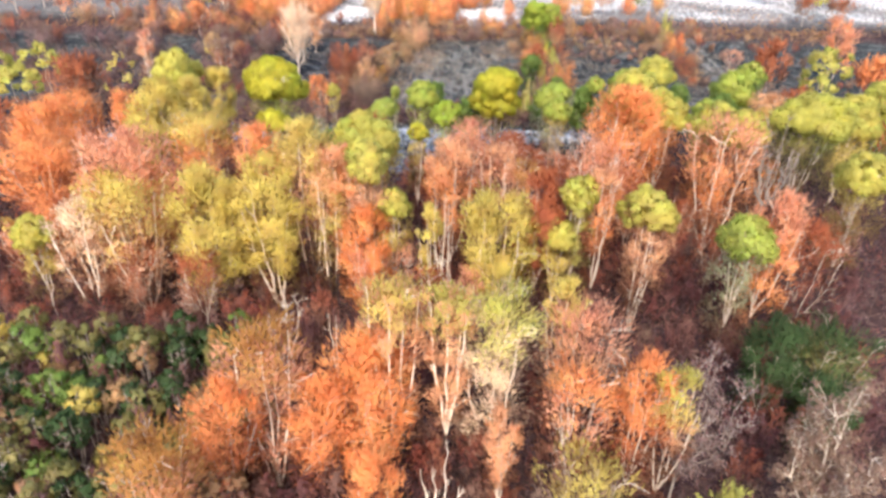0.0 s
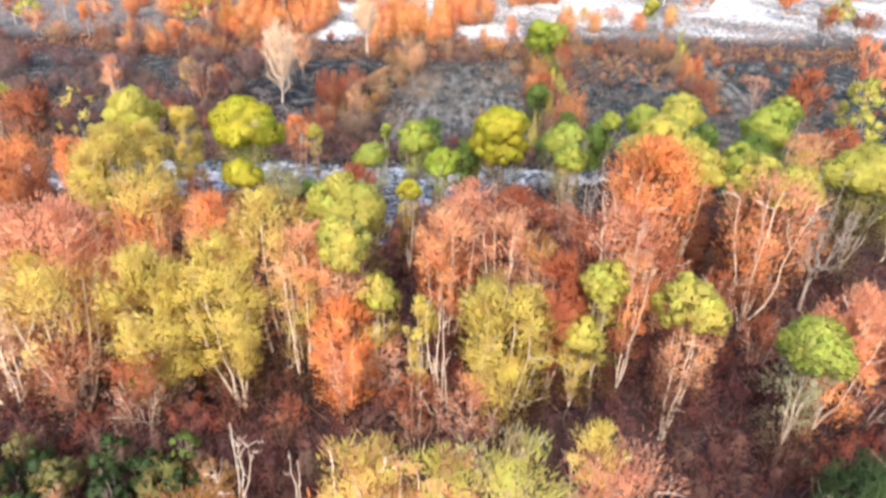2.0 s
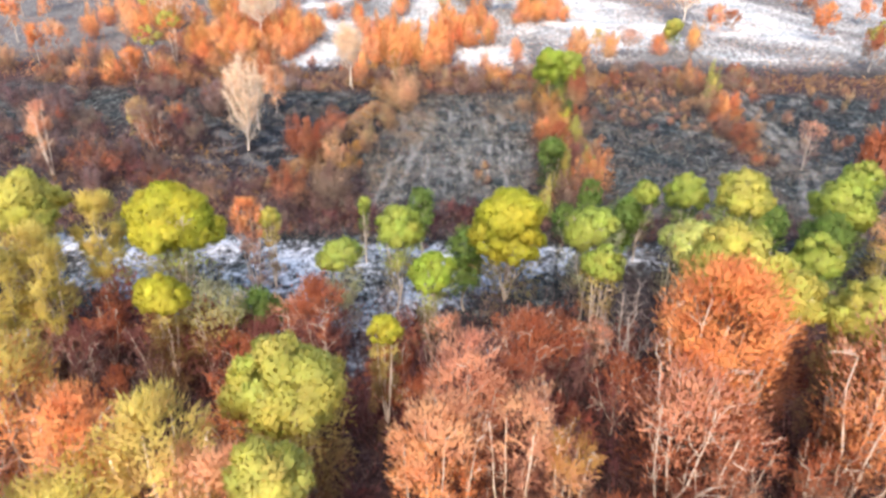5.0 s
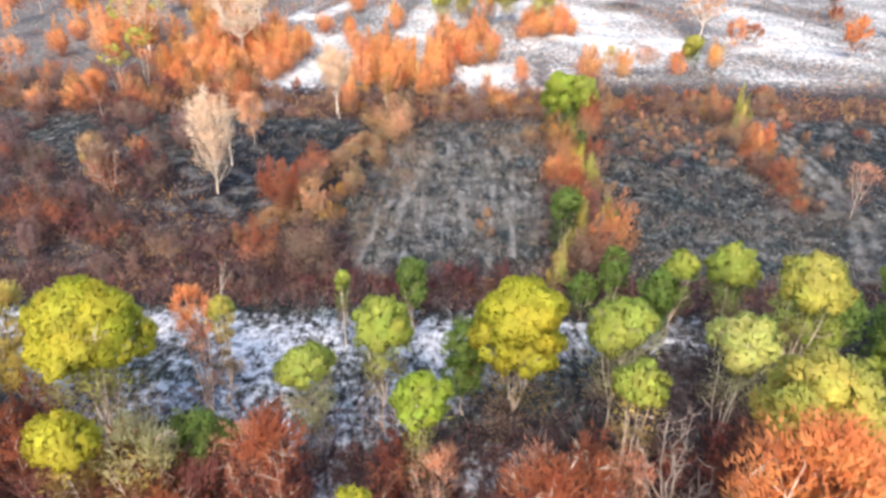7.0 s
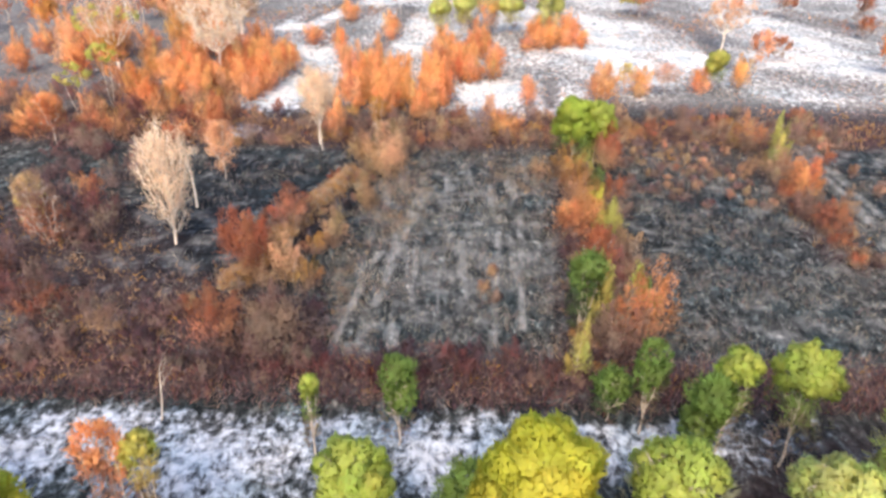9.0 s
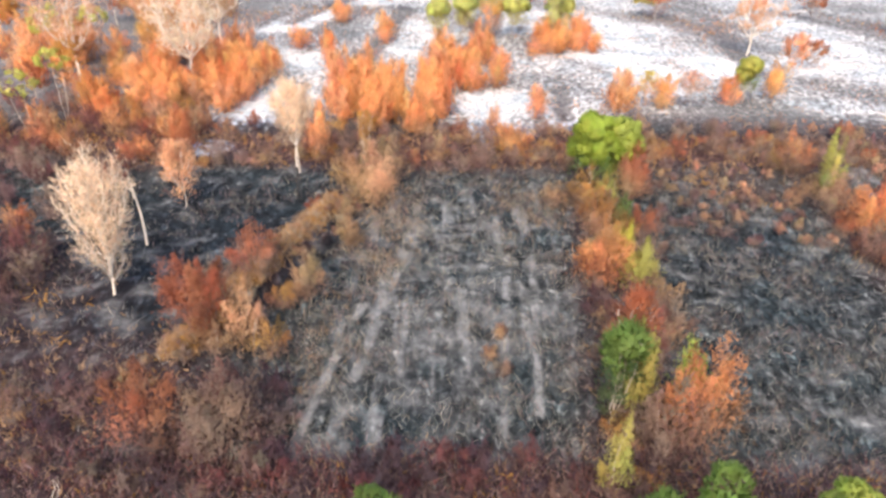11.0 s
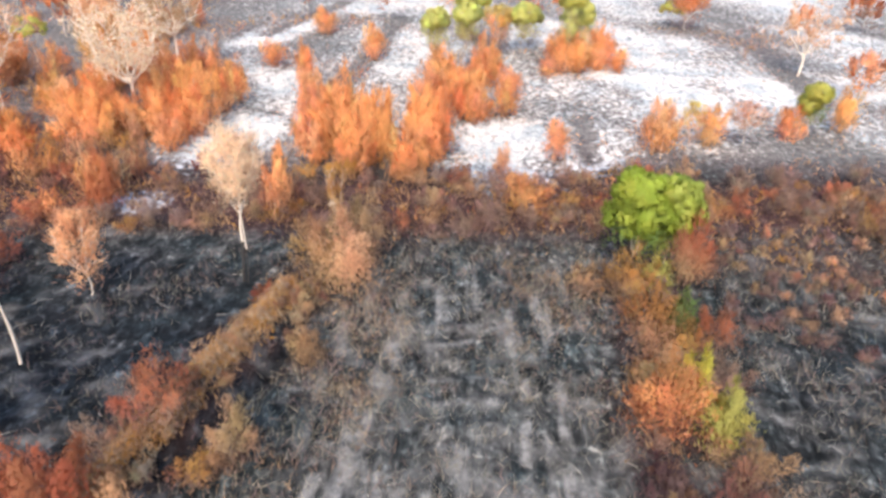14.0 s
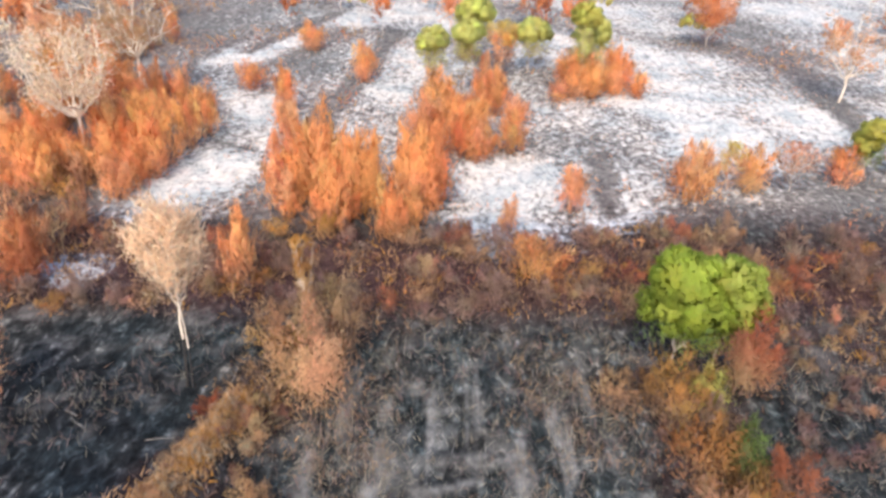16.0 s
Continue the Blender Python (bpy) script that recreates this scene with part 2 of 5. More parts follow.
def relief(x, y):
    """Height of the ground."""
    h = 0.10 * np.sin(0.55 * x + 0.8 * np.sin(0.21 * y)) * np.sin(0.37 * y + 1.3) + 0.06 * np.sin(1.9 * x + 0.9 * y) * np.sin(1.3 * y - 0.7 * x)
    low = np.clip((y - 104) / 15, 0, 1) * np.clip((20 - x) / 14, 0, 1)
    h = h - 0.85 * low * low * (3 - 2 * low)
    # a low bank with a ditch along its foot
    return h - 0.7 * np.clip(strip(x, y, -10.9, 101.5, -7.0, 113.0, 1.0), 0, 1) + 1.15 * np.clip(strip(x, y, -15.0, 95, -8.8, 117, 1.35), 0, 1)


# ---- trees ----
FEATHERY = ("orange", "pink", "peach", "rust", "cream", "maroon", "tawny", "brown", "grey", "umber", "olive", "ochre", "sage")
BILLOWY = ("lime", "yellow", "spring", "pale", "vivid")


def strokes(geo, pos, along, length, slim, tone, normal):
    """Slender dead leaves and leaf sprays, each drawn out along its twig."""
    m = len(pos)
    a = along / (np.linalg.norm(along, axis=1, keepdims=True) + 1e-9)
    b = np.cross(a, normal + rng.normal(size=(m, 3)) * 0.35)
    b /= np.linalg.norm(b, axis=1, keepdims=True) + 1e-9
    s = length * (0.6 + 0.8 * rng.random((m, 1)))
    v = np.stack([pos - a * s - b * s * slim, pos - a * s + b * s * slim, pos + a * s * 1.3], 1).reshape(-1, 3)
    nv = normal / (np.linalg.norm(normal, axis=1, keepdims=True) + 1e-9)
    geo.add(v, np.arange(m * 3).reshape(-1, 3), np.repeat(np.clip(tone, 0.004, 0.92), 3, axis=0), np.repeat(nv, 3, axis=0))


def billow(geo, centre, out, radius, leaf, tone, cover, under_tone):
    """One rounded clump of leaves, thickest on the side that faces out of the crown."""
    count = max(int(cover * 7.4 * radius * radius / (1.39 * leaf * leaf)), 10)
    d = rng.normal(size=(int(count * 1.7), 3))
    d /= np.linalg.norm(d, axis=1, keepdims=True)
    d = d[d @ out > -0.35][:count]
    count = len(d)
    lump = 0.86 + 0.10 * np.sin(5 * d[:, 0] + 4 * d[:, 1] + centre[0] * 9) + 0.08 * np.sin(7 * d[:, 2] + centre[1] * 7)
    pos = centre + d * (radius * lump * (0.66 + 0.42 * rng.random(count) ** 0.7))[:, None] * np.array([1, 1, 0.9])
    face = d + rng.normal(size=(count, 3)) * 0.42
    face /= np.linalg.norm(face, axis=1, keepdims=True)
    ref = rng.normal(size=(count, 3)) * 0.7 + np.array([0, 0, 1.0])
    a = ref - face * np.sum(ref * face, axis=1, keepdims=True)
    a /= np.linalg.norm(a, axis=1, keepdims=True) + 1e-9
    b = np.cross(face, a)
    s = leaf * (0.6 + 0.8 * rng.random((count, 1)))
    spray = rng.random((count, 1)) < 0.4
    # some leaves stand out of the clump as small upright sprays
    a = np.where(spray, d * 0.8 + np.array([0, 0, 0.6]) + rng.normal(size=(count, 3)) * 0.3, a)
    a /= np.linalg.norm(a, axis=1, keepdims=True) + 1e-9
    b = np.where(spray, np.cross(a, rng.normal(size=(count, 3))), b)
    b /= np.linalg.norm(b, axis=1, keepdims=True) + 1e-9
    s = np.where(spray, s * 1.25, s)
    wide = np.where(spray, 0.42, 0.75)
    v = np.stack([pos - a * s * 0.9 - b * s * wide, pos - a * s * 0.9 + b * s * wide, pos + a * s * 1.3], 1).reshape(-1, 3)
    soft = d * 0.6 + out * 0.8 + face * 0.15
    soft /= np.linalg.norm(soft, axis=1, keepdims=True)
    tint = tone * (1 + 0.045 * rng.normal(size=(count, 1))) * (1 + 0.02 * rng.normal(size=(count, 3)))
    # clump undersides lean to the lower leaf colour, which paints in their shading
    if under_tone is not None:
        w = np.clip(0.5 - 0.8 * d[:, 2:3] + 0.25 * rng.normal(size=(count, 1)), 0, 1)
        tint = tint * (1 - 0.2 * w) + under_tone * 0.2 * w
    geo.add(v, np.arange(count * 3).reshape(-1, 3), np.repeat(np.clip(tint, 0.004, 0.92), 3, axis=0), np.repeat(soft, 3, axis=0))


def tree(x, y, top, r, base, upper, lower, split=0.5, full=1.0, trunks=1, bark=None, lean=(0.0, 0.0), leaf=None, charred=0.0, species="tree", into="", dome=True):
    """A forest tree: forking stems that fan out, fine twigs, rounded leaf clumps over the top and feathery leaves below. lean: the crown's shift from the foot."""
    up, lo = np.asarray(TONES[upper]), np.asarray(TONES[lower])
    bark = bark or BARK
    small, cheap = species == "shrub", bool(into)
    leaf = leaf or (0.102 if y < 76 else 0.112)
    kind = "low bush" if small else "paperbark tree"
    label = f"{kind} with {WORDS[upper]} leaves on burnt ground" if upper == lower else f"{kind} with {WORDS[upper]} top and {WORDS[lower]} lower leaves"
    ob = None if into else holder(species, x, y, label, species, "forest trees" if not small else "bushes")
    g0 = float(relief(x, y)) - 0.1
    if y < 70 and top > 7 and not into and rng.random() < 0.8:
        charred = 1.0
    wood, cap, below, burnt = Geo(), Geo(), Geo(), Geo()
    h = top - base
    feathery = (upper in FEATHERY or y < 36) and not small and not (cheap and upper == "olive")
    r = r * 1.14 if feathery and y < 62 and not cheap else r
    # where the leaf clumps of the upper colour end
    low = base if upper == lower else base + h * (split - 0.10)
    if upper in BILLOWY and not feathery and not small and top > 6.5 and dome:
        low = max(low, top - 1.55 * r)
    hc = top - low
    axis = np.array([lean[0], lean[1], 0.0])
    # ---- stems, limbs, branches and twigs
    thick = 0.0074 * top * (0.75 if trunks > 1 else 1.0) * (0.7 if small else 1.0)
    limbs = max(trunks, 2 if cheap else int(np.clip(3 + 1.1 * r, 4, 7)))
    fork = np.array([lean[0] * 0.25, lean[1] * 0.25, np.clip(0.22 * top, 0.3, max(base, 0.3))])
    foot = np.array([0, 0, g0])
    if trunks == 1:
        stem = curve(foot, fork, (rng.normal() * 0.02 * top, rng.normal() * 0.02 * top, 0), 5)
        rad = np.linspace(thick * 1.3, thick, 5)
        tube(burnt if charred else wood, stem, rad, 6)
    tips, roots, boughs = [], [], []
    hidden = not feathery and not small
    spin = rng.uniform(0, 6.28)
    for k in range(limbs):
        ang = spin + 2.4 * k + rng.normal() * 0.25
        reach = r * ((0.92 if feathery else 0.78) * math.sqrt((k + 0.35) / limbs)) * (0.85 + 0.3 * rng.random())
        if hidden:
            reach *= 0.78
        zt = low + hc * ((0.12 if hidden else 0.30) + (0.34 if hidden else 0.45) * math.sqrt(max(0.0, 1 - (reach / r) ** 2))) * (0.9 + 0.15 * rng.random())
        end = axis + np.array([math.cos(ang) * reach, math.sin(ang) * reach, zt])
        start = fork if trunks == 1 else foot + np.array([math.cos(ang), math.sin(ang), 0]) * 0.16 * rng.random()
        side = np.array([math.cos(ang), math.sin(ang), 0.0]) * reach
        bough = Geo()
        limb = curve(start, end, side * 0.10 + np.array([0, 0, -0.05 * (zt - start[2])]), 7)
        limb[1:-1] += rng.normal(size=(5, 3)) * 0.035 * r
        rad = np.linspace(thick * (0.72 if trunks == 1 else 1.0), max(0.2 * thick, 0.022), 7) * ((1.45 if feathery else 1.12) if bark is CREAM else 1.0)
        if trunks > 1 and charred:
            tube(burnt, limb[:3], rad[:3] * 1.05, 5)
            tube(bough, limb[2:], rad[2:], 5)
        else:
            tube(bough, limb, rad, 4 if cheap else 5)
        for q in range(0 if cheap else 3 if small else 6):
            at = limb[rng.integers(2, 7)]
            d = (limb[-1] - limb[2]) / (np.linalg.norm(limb[-1] - limb[2]) + 1e-9) + rng.normal(size=3) * 0.5 + side / (np.linalg.norm(side) + 1e-9) * 0.3
            d[2] = abs(d[2]) * 0.9 + 0.15
            d /= np.linalg.norm(d)
            e = at + d * r * (0.28 + 0.34 * rng.random())
            over = np.hypot(*(e - axis)[:2]) / ((0.62 if hidden and e[2] > low else 0.92) * r)
            if over > 1:
                e[:2] = axis[:2] + (e - axis)[:2] / over
            e[2] = min(e[2], top - (0.42 if hidden else 0.12) * hc)
            tube(bough, curve(at, e, rng.normal(size=3) * 0.05 * r, 4), np.linspace(max(0.34 * thick, 0.034), 0.018, 4), 3)
            roots.append(at)
            tips.append(e)
            for _ in range(0 if small else 2):
                f = at + (e - at) * (0.4 + 0.5 * rng.random())
                g = f + (d + rng.normal(size=3) * 0.5) * (0.12 if hidden else 0.20) * r
                g[2] = min(g[2], top - (0.36 if hidden else 0.08) * hc)
                tube(bough, np.stack([f, g]), (0.022, 0.010), 3)
                roots.append(f)
                tips.append(g)
        roots.append(limb[3])
        tips.append(limb[-1])
        boughs.append(bough)
    roots, tips = np.array(roots), np.array(tips)

    def haze(n, z0, z1, tone, tone2, rim, geo):
        """Feathery leaves between the heights z0 and z1, fanned out along the twigs."""
        if n < 8:
            return
        p = rng.integers(0, len(tips), n)
        t = 0.25 + 0.95 * rng.random((n, 1))
        pos = roots[p] * (1 - t) + tips[p] * t
        # fill the crown's own outline between the limbs
        ang, rho = rng.uniform(0, 6.28, n), np.sqrt(rng.random(n))
        zz = z0 + (z1 - z0) * rng.random(n) ** 0.8
        u = np.clip((zz - z0) / max(z1 - z0, 0.1), 0, 1)
        wide = r * rim * (0.42 + 0.58 * np.sin(np.pi * np.clip(0.12 + 0.60 * u, 0, 1))) * (1 + 0.16 * np.sin(3 * ang + spin) * np.sin(4 * u + spin) + 0.10 * np.sin(7 * ang + 9 * u))
        if z1 > top - 0.3:
            wide *= np.sqrt(np.clip(1.05 - u ** 3, 0.04, 1))
        free = np.stack([axis[0] * u + np.cos(ang) * rho * wide, axis[1] * u + np.sin(ang) * rho * wide, zz], -1)
        tuft = rng.random((n, 1)) < 0.62
        # leaves gather in tufts, with gaps between them
        k = max(int(9 + 7 * r), 8)
        hub = free[rng.integers(0, n, k)]
        hub = hub[rng.integers(0, k, n)] + rng.normal(size=(n, 3)) * np.array([0.15, 0.15, 0.19]) * r
        pos = np.where(tuft, hub, pos + rng.normal(size=(n, 3)) * 0.10 * r)
        keep = (pos[:, 2] > z0 - 0.1 * h) & (pos[:, 2] < z1 + 0.02 * h) & (np.hypot(pos[:, 0] - axis[0], pos[:, 1] - axis[1]) < 1.05 * r)
        pos = pos[keep]
        m = len(pos)
        out = (pos - axis - np.array([0, 0, base + 0.2 * h])) / np.array([r, r, 0.7 * h])
        along = out * np.array([0.9, 0.9, 0.3]) + np.array([0, 0, 0.75]) + rng.normal(size=(m, 3)) * 0.45
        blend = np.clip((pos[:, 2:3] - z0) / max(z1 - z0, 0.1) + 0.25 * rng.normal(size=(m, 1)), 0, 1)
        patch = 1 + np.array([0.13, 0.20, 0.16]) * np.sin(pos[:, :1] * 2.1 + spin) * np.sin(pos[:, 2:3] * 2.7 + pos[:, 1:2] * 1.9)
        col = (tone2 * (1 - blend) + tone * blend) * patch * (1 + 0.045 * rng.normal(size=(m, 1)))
        strokes(geo, pos, along, (0.30 if cheap else 0.115) + 0.01 * r, 0.30, col, out + np.array([0, -0.1, 0.35]))

    # ---- leaves
    area = 0.0130 if not cheap else 0.06
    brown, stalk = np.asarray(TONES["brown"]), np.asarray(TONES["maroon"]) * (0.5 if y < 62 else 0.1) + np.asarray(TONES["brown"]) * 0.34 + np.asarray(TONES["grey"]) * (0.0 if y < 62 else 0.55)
    if feathery:
        haze(int(full * (1.5 if upper == "olive" else 1.2) * 6.28 * r * 0.8 * hc / area), low, top, up, up * 0.55 + lo * 0.45, 1.0, cap)
        if low > base + 0.3:
            haze(int(full * 0.95 * 6.28 * r * 0.7 * (low - base) / area), base, low + 0.25 * h, lo, lo * 0.8 + brown * 0.2, 1.06, below)
        if not cheap:
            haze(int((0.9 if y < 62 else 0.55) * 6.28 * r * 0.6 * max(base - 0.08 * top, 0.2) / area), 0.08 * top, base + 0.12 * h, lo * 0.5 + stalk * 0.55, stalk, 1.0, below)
    else:
        cr = r * (0.27 if not small else 0.36)
        n = (12 if cheap or small else int(np.clip(30 + 13 * max(hc / r - 0.9, 0) + 3.0 * r, 28, 66)))
        deep = hc > 1.7 * r or small
        # a crown is two to four domes of different height that run together
        lobes = 1 if small or cheap else 2 if r < 1.3 else 3 if r < 2.4 else 4
        spots = []
        for j in range(lobes):
            la = spin + 2.2 * j + rng.normal() * 0.3
            lr = r * (1.0 if lobes == 1 else (0.80, 0.68, 0.62, 0.56)[j])
            lx = (r - lr) * (0.55 if j == 0 else 0.95)
            ltop = top if j == 0 else top - hc * (0.12 + 0.13 * j + 0.10 * rng.random())
            llow = low + (0 if lobes == 1 else hc * (0.16 * rng.random() if not deep else 0.05 + (0.34 if j == 0 else 0.0)))
            if deep and lobes > 1 and j == lobes - 1:
                ltop = low + 0.55 * hc
            zc = llow + (ltop - llow) * (0.42 if deep else 0.30)
            rise = ltop - zc
            m = max(int(n * (lr / r) ** 2 * (0.8 if lobes > 1 else 1.0)), 6)
            for k in range(m):
                u = (k + 0.5) / m
                sz = 1 - u * (1.70 if deep else 1.50)
                ang = spin + 2.39996 * k + rng.normal() * 0.22
                flat = math.sqrt(max(0.0, 1 - sz * sz))
                bulge = 1 + 0.10 * math.sin(2 * ang + spin) + 0.08 * math.sin(3 * ang + 4 * sz) + 0.06 * rng.normal()
                out = np.array([math.cos(ang) * flat, math.sin(ang) * flat, sz])
                size = cr * (0.62 + 0.70 * rng.random())
                z = zc + sz * (rise - size * 0.75 if sz > 0 else (zc - llow) * 1.25) * (1 - 0.12 * rng.random())
                wide = (lr - size * 0.5) * bulge * (0.74 + 0.32 * rng.random() ** 0.5)
                q = np.array([math.cos(la) * lx + math.cos(ang) * flat * wide, math.sin(la) * lx + math.sin(ang) * flat * wide, z]) + axis * np.clip(z / top, 0, 1)
                spots.append((q, out, size))
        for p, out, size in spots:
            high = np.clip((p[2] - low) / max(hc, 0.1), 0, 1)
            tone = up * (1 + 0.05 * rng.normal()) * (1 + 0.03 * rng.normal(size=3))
            under_tone = lo if upper != lower else None
            billow(cap, p, out / np.linalg.norm(out), size, leaf, tone, full * (0.85 + 0.55 * high) * (1.0 if upper in BILLOWY or small else 0.42), under_tone)
        if not (cheap or small):
            if upper not in BILLOWY:
                haze(int(full * 0.9 * 6.28 * r * 0.8 * hc / area), low, top, up, up * 0.8 + lo * 0.2, 1.04, cap)
            if low > base + 0.3:
                haze(int(full * 1.15 * 6.28 * r * 0.7 * (low - base) / area), base, low + 0.15 * h, lo, lo * 0.8 + brown * 0.25, 1.04, below)
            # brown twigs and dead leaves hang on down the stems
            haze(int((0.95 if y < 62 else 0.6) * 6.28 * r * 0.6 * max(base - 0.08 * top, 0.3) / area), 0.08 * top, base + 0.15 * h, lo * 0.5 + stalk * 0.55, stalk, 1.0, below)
    if into:
        bag, bare_wood = JOINED.setdefault(into, Geo()), JOINED.setdefault(into + "_wood", Geo())
        for g in (cap, below):
            for v, c, nv in zip(g.v, g.c, g.n):
                bag.add(v + np.array([x, y, 0.0]), np.arange(len(v)).reshape(-1, 3), c, nv)
        for g in (wood, burnt, *boughs):
            for v, f in zip(g.v, g.f):
                bare_wood.add(v + np.array([x, y, 0.0]), f - f.min())
        return None
    if trunks == 1:
        trunk = part("trunk", burnt.mesh("trunk", SCORCH, True), ob, "scorched dark lower trunk") if charred else part("trunk", wood.mesh("trunk", bark, True), ob)
        for bough in boughs:
            part("limb", bough.mesh("limb", bark, True), trunk, "pale limb with fine twigs" if charred else "")
    else:
        for bough in boughs:
            part("trunk", bough.mesh("trunk", bark, True), ob)
        if burnt.v:
            part("charred_stem", burnt.mesh("charred_stem", SCORCH, True), ob, "scorched dark lower trunk")
    part("crown", cap.mesh("crown", LEAVES), ob)
    if below.v:
        part("lower_foliage", below.mesh("lower_foliage", LEAVES), ob, f"thin feathery {WORDS[lower]} leaves among bare twigs" if upper != lower else "")
    return ob


JOINED = {}


def brush(x, y, top, r, upper, lower=None, full=1.0, into="", trunks=0):
    """A scorched bush: feathery plumes of thin stems and slender dead leaves rising from one foot."""
    # brush among the trees is pulled towards maroon and plum, shade put into its colour
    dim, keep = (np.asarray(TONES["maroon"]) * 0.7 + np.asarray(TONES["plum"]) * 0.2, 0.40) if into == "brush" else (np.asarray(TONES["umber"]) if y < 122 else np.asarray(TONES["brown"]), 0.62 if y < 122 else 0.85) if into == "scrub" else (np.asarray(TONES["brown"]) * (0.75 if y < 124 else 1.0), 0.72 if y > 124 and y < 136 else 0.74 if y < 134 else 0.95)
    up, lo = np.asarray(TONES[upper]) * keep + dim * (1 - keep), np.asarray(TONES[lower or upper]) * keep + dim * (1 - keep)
    tall = top > 3.4 and y > 126
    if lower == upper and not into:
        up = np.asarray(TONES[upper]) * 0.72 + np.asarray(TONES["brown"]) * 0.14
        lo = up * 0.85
    if tall:
        gold = rng.random() ** 2
        up, lo = up * 0.6 + np.array([0.88, 0.38 + 0.17 * gold, 0.16 + 0.07 * gold]) * 0.42, lo * 0.6 + np.array([0.70, 0.24 + 0.22 * gold, 0.11 + 0.03 * gold]) * 0.32
    ob = None if into else holder("thicket" if tall else "bush", x, y, f"feathery {WORDS[upper]} thicket rising from white ash" if tall else f"scorched twiggy bush with {WORDS[upper]} dead leaves and thin stems",
                                  "thicket" if tall else "bush", "scorched thickets" if tall else "scorched bushes")
    g0 = float(relief(x, y)) - 0.05
    twigs, foliage, wood = Geo(), Geo(), Geo()
    shift = np.array([x, y, g0])
    k = int(np.clip(3 + 2.6 * r * (1 + 0.08 * top), 4, 16))
    a = 2.4 * np.arange(k) + rng.normal(size=k) * 0.4
    out = r * np.sqrt((np.arange(k) + 0.4) / k) * (0.75 + 0.35 * rng.random(k))
    rise = top * np.sqrt(np.clip(1 - (out / r / 1.2) ** 2, 0.12, 1)) * (0.62 + 0.42 * rng.random(k))
    tips = np.stack([np.cos(a) * out, np.sin(a) * out, rise], -1)
    feet = np.stack([np.cos(a) * out * 0.35, np.sin(a) * out * 0.35, np.zeros(k)], -1)
    hue = 1 + 0.13 * rng.normal(size=(k, 1)) + np.array([0.0, 0.10, 0.08]) * rng.normal(size=(k, 1)) + 0.03 * rng.normal(size=(k, 3))
    wide = (0.16 + (0.38 if tall else 0.30) * r) * (0.6 + 0.8 * rng.random(k))
    # stems
    n = int(np.clip(k * 5, 20, 110))
    pick = rng.integers(0, k, n)
    tip = tips[pick] + rng.normal(size=(n, 3)) * wide[pick][:, None] * np.array([0.7, 0.7, 0.3])
    foot = feet[pick] + rng.normal(size=(n, 3)) * np.array([0.1, 0.1, 0])
    side = rng.normal(size=(n, 3)) * np.array([1, 1, 0.1])
    side /= np.linalg.norm(side, axis=1, keepdims=True)
    v = np.stack([foot - side * 0.022, foot + side * 0.022, tip], 1).reshape(-1, 3)
    stemtone = (lo * 0.5 + np.asarray(TONES["grey"]) * 0.7) / 1.1
    away = tips[pick] * np.array([1, 1, 0.5]) / top + np.array([0, 0, 0.3])
    twigs.add(v, np.arange(n * 3).reshape(-1, 3), np.repeat(np.clip(stemtone * (1 + 0.2 * rng.normal(size=(n, 1))), 0.01, 0.9), 3, axis=0),
              np.repeat(away / np.linalg.norm(away, axis=1, keepdims=True), 3, axis=0))
    # slender leaves along the upper part of each plume
    m = int(full * np.clip(260 + 115 * r * top, 300, 2100) * (0.62 if tall else 1.15) * (0.85 if into else 1.6))
    pick = rng.integers(0, k, m)
    t = (0.22 + 0.95 * rng.beta(1.7, 1.6, m))[:, None]
    spread = wide[pick][:, None] * np.clip(1.25 - 0.95 * t, 0.12, 1)
    pos = feet[pick] * (1 - t) + tips[pick] * t + rng.normal(size=(m, 3)) * spread * np.array([1, 1, 0.5])
    pos[:, 2] = np.maximum(pos[:, 2], 0.08)
    axis = tips[pick] - feet[pick]
    axis /= np.linalg.norm(axis, axis=1, keepdims=True)
    la = axis + rng.normal(size=(m, 3)) * (0.36 if tall else 0.6)
    la /= np.linalg.norm(la, axis=1, keepdims=True)
    out3 = pos / np.array([r, r, top]) + rng.normal(size=(m, 3)) * 0.35 + np.array([0, -0.25, 0.2])
    lb = np.cross(la, out3)
    lb /= np.linalg.norm(lb, axis=1, keepdims=True) + 1e-9
    s = (0.125 + 0.007 * top + 0.036 * top * tall) * (1.0 if into else 0.76) * (0.6 + 0.9 * rng.random((m, 1)))
    slim = 0.15 if tall else 0.27
    v = np.stack([pos - la * s - lb * s * slim, pos - la * s + lb * s * slim, pos + la * s * 1.3], 1).reshape(-1, 3)
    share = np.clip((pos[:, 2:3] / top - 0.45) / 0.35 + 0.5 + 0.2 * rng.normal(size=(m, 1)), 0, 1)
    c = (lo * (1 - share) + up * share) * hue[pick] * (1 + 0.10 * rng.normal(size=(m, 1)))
    dome = pos / np.array([r, r, top]) + (pos - (feet[pick] * (1 - t) + tips[pick] * t)) / wide[pick][:, None] * 0.25 + np.array([0, -0.25, 0.45])
    dome /= np.linalg.norm(dome, axis=1, keepdims=True) + 1e-9
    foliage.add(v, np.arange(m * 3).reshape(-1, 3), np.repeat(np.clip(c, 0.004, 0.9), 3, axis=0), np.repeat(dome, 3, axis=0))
    if into:
        bag = JOINED.setdefault(into, Geo())
        for g in (twigs, foliage):
            bag.add(g.v[0] + shift, g.f[0], g.c[0], g.n[0])
        return None
    for q in range(trunks):
        p = rng.integers(0, k)
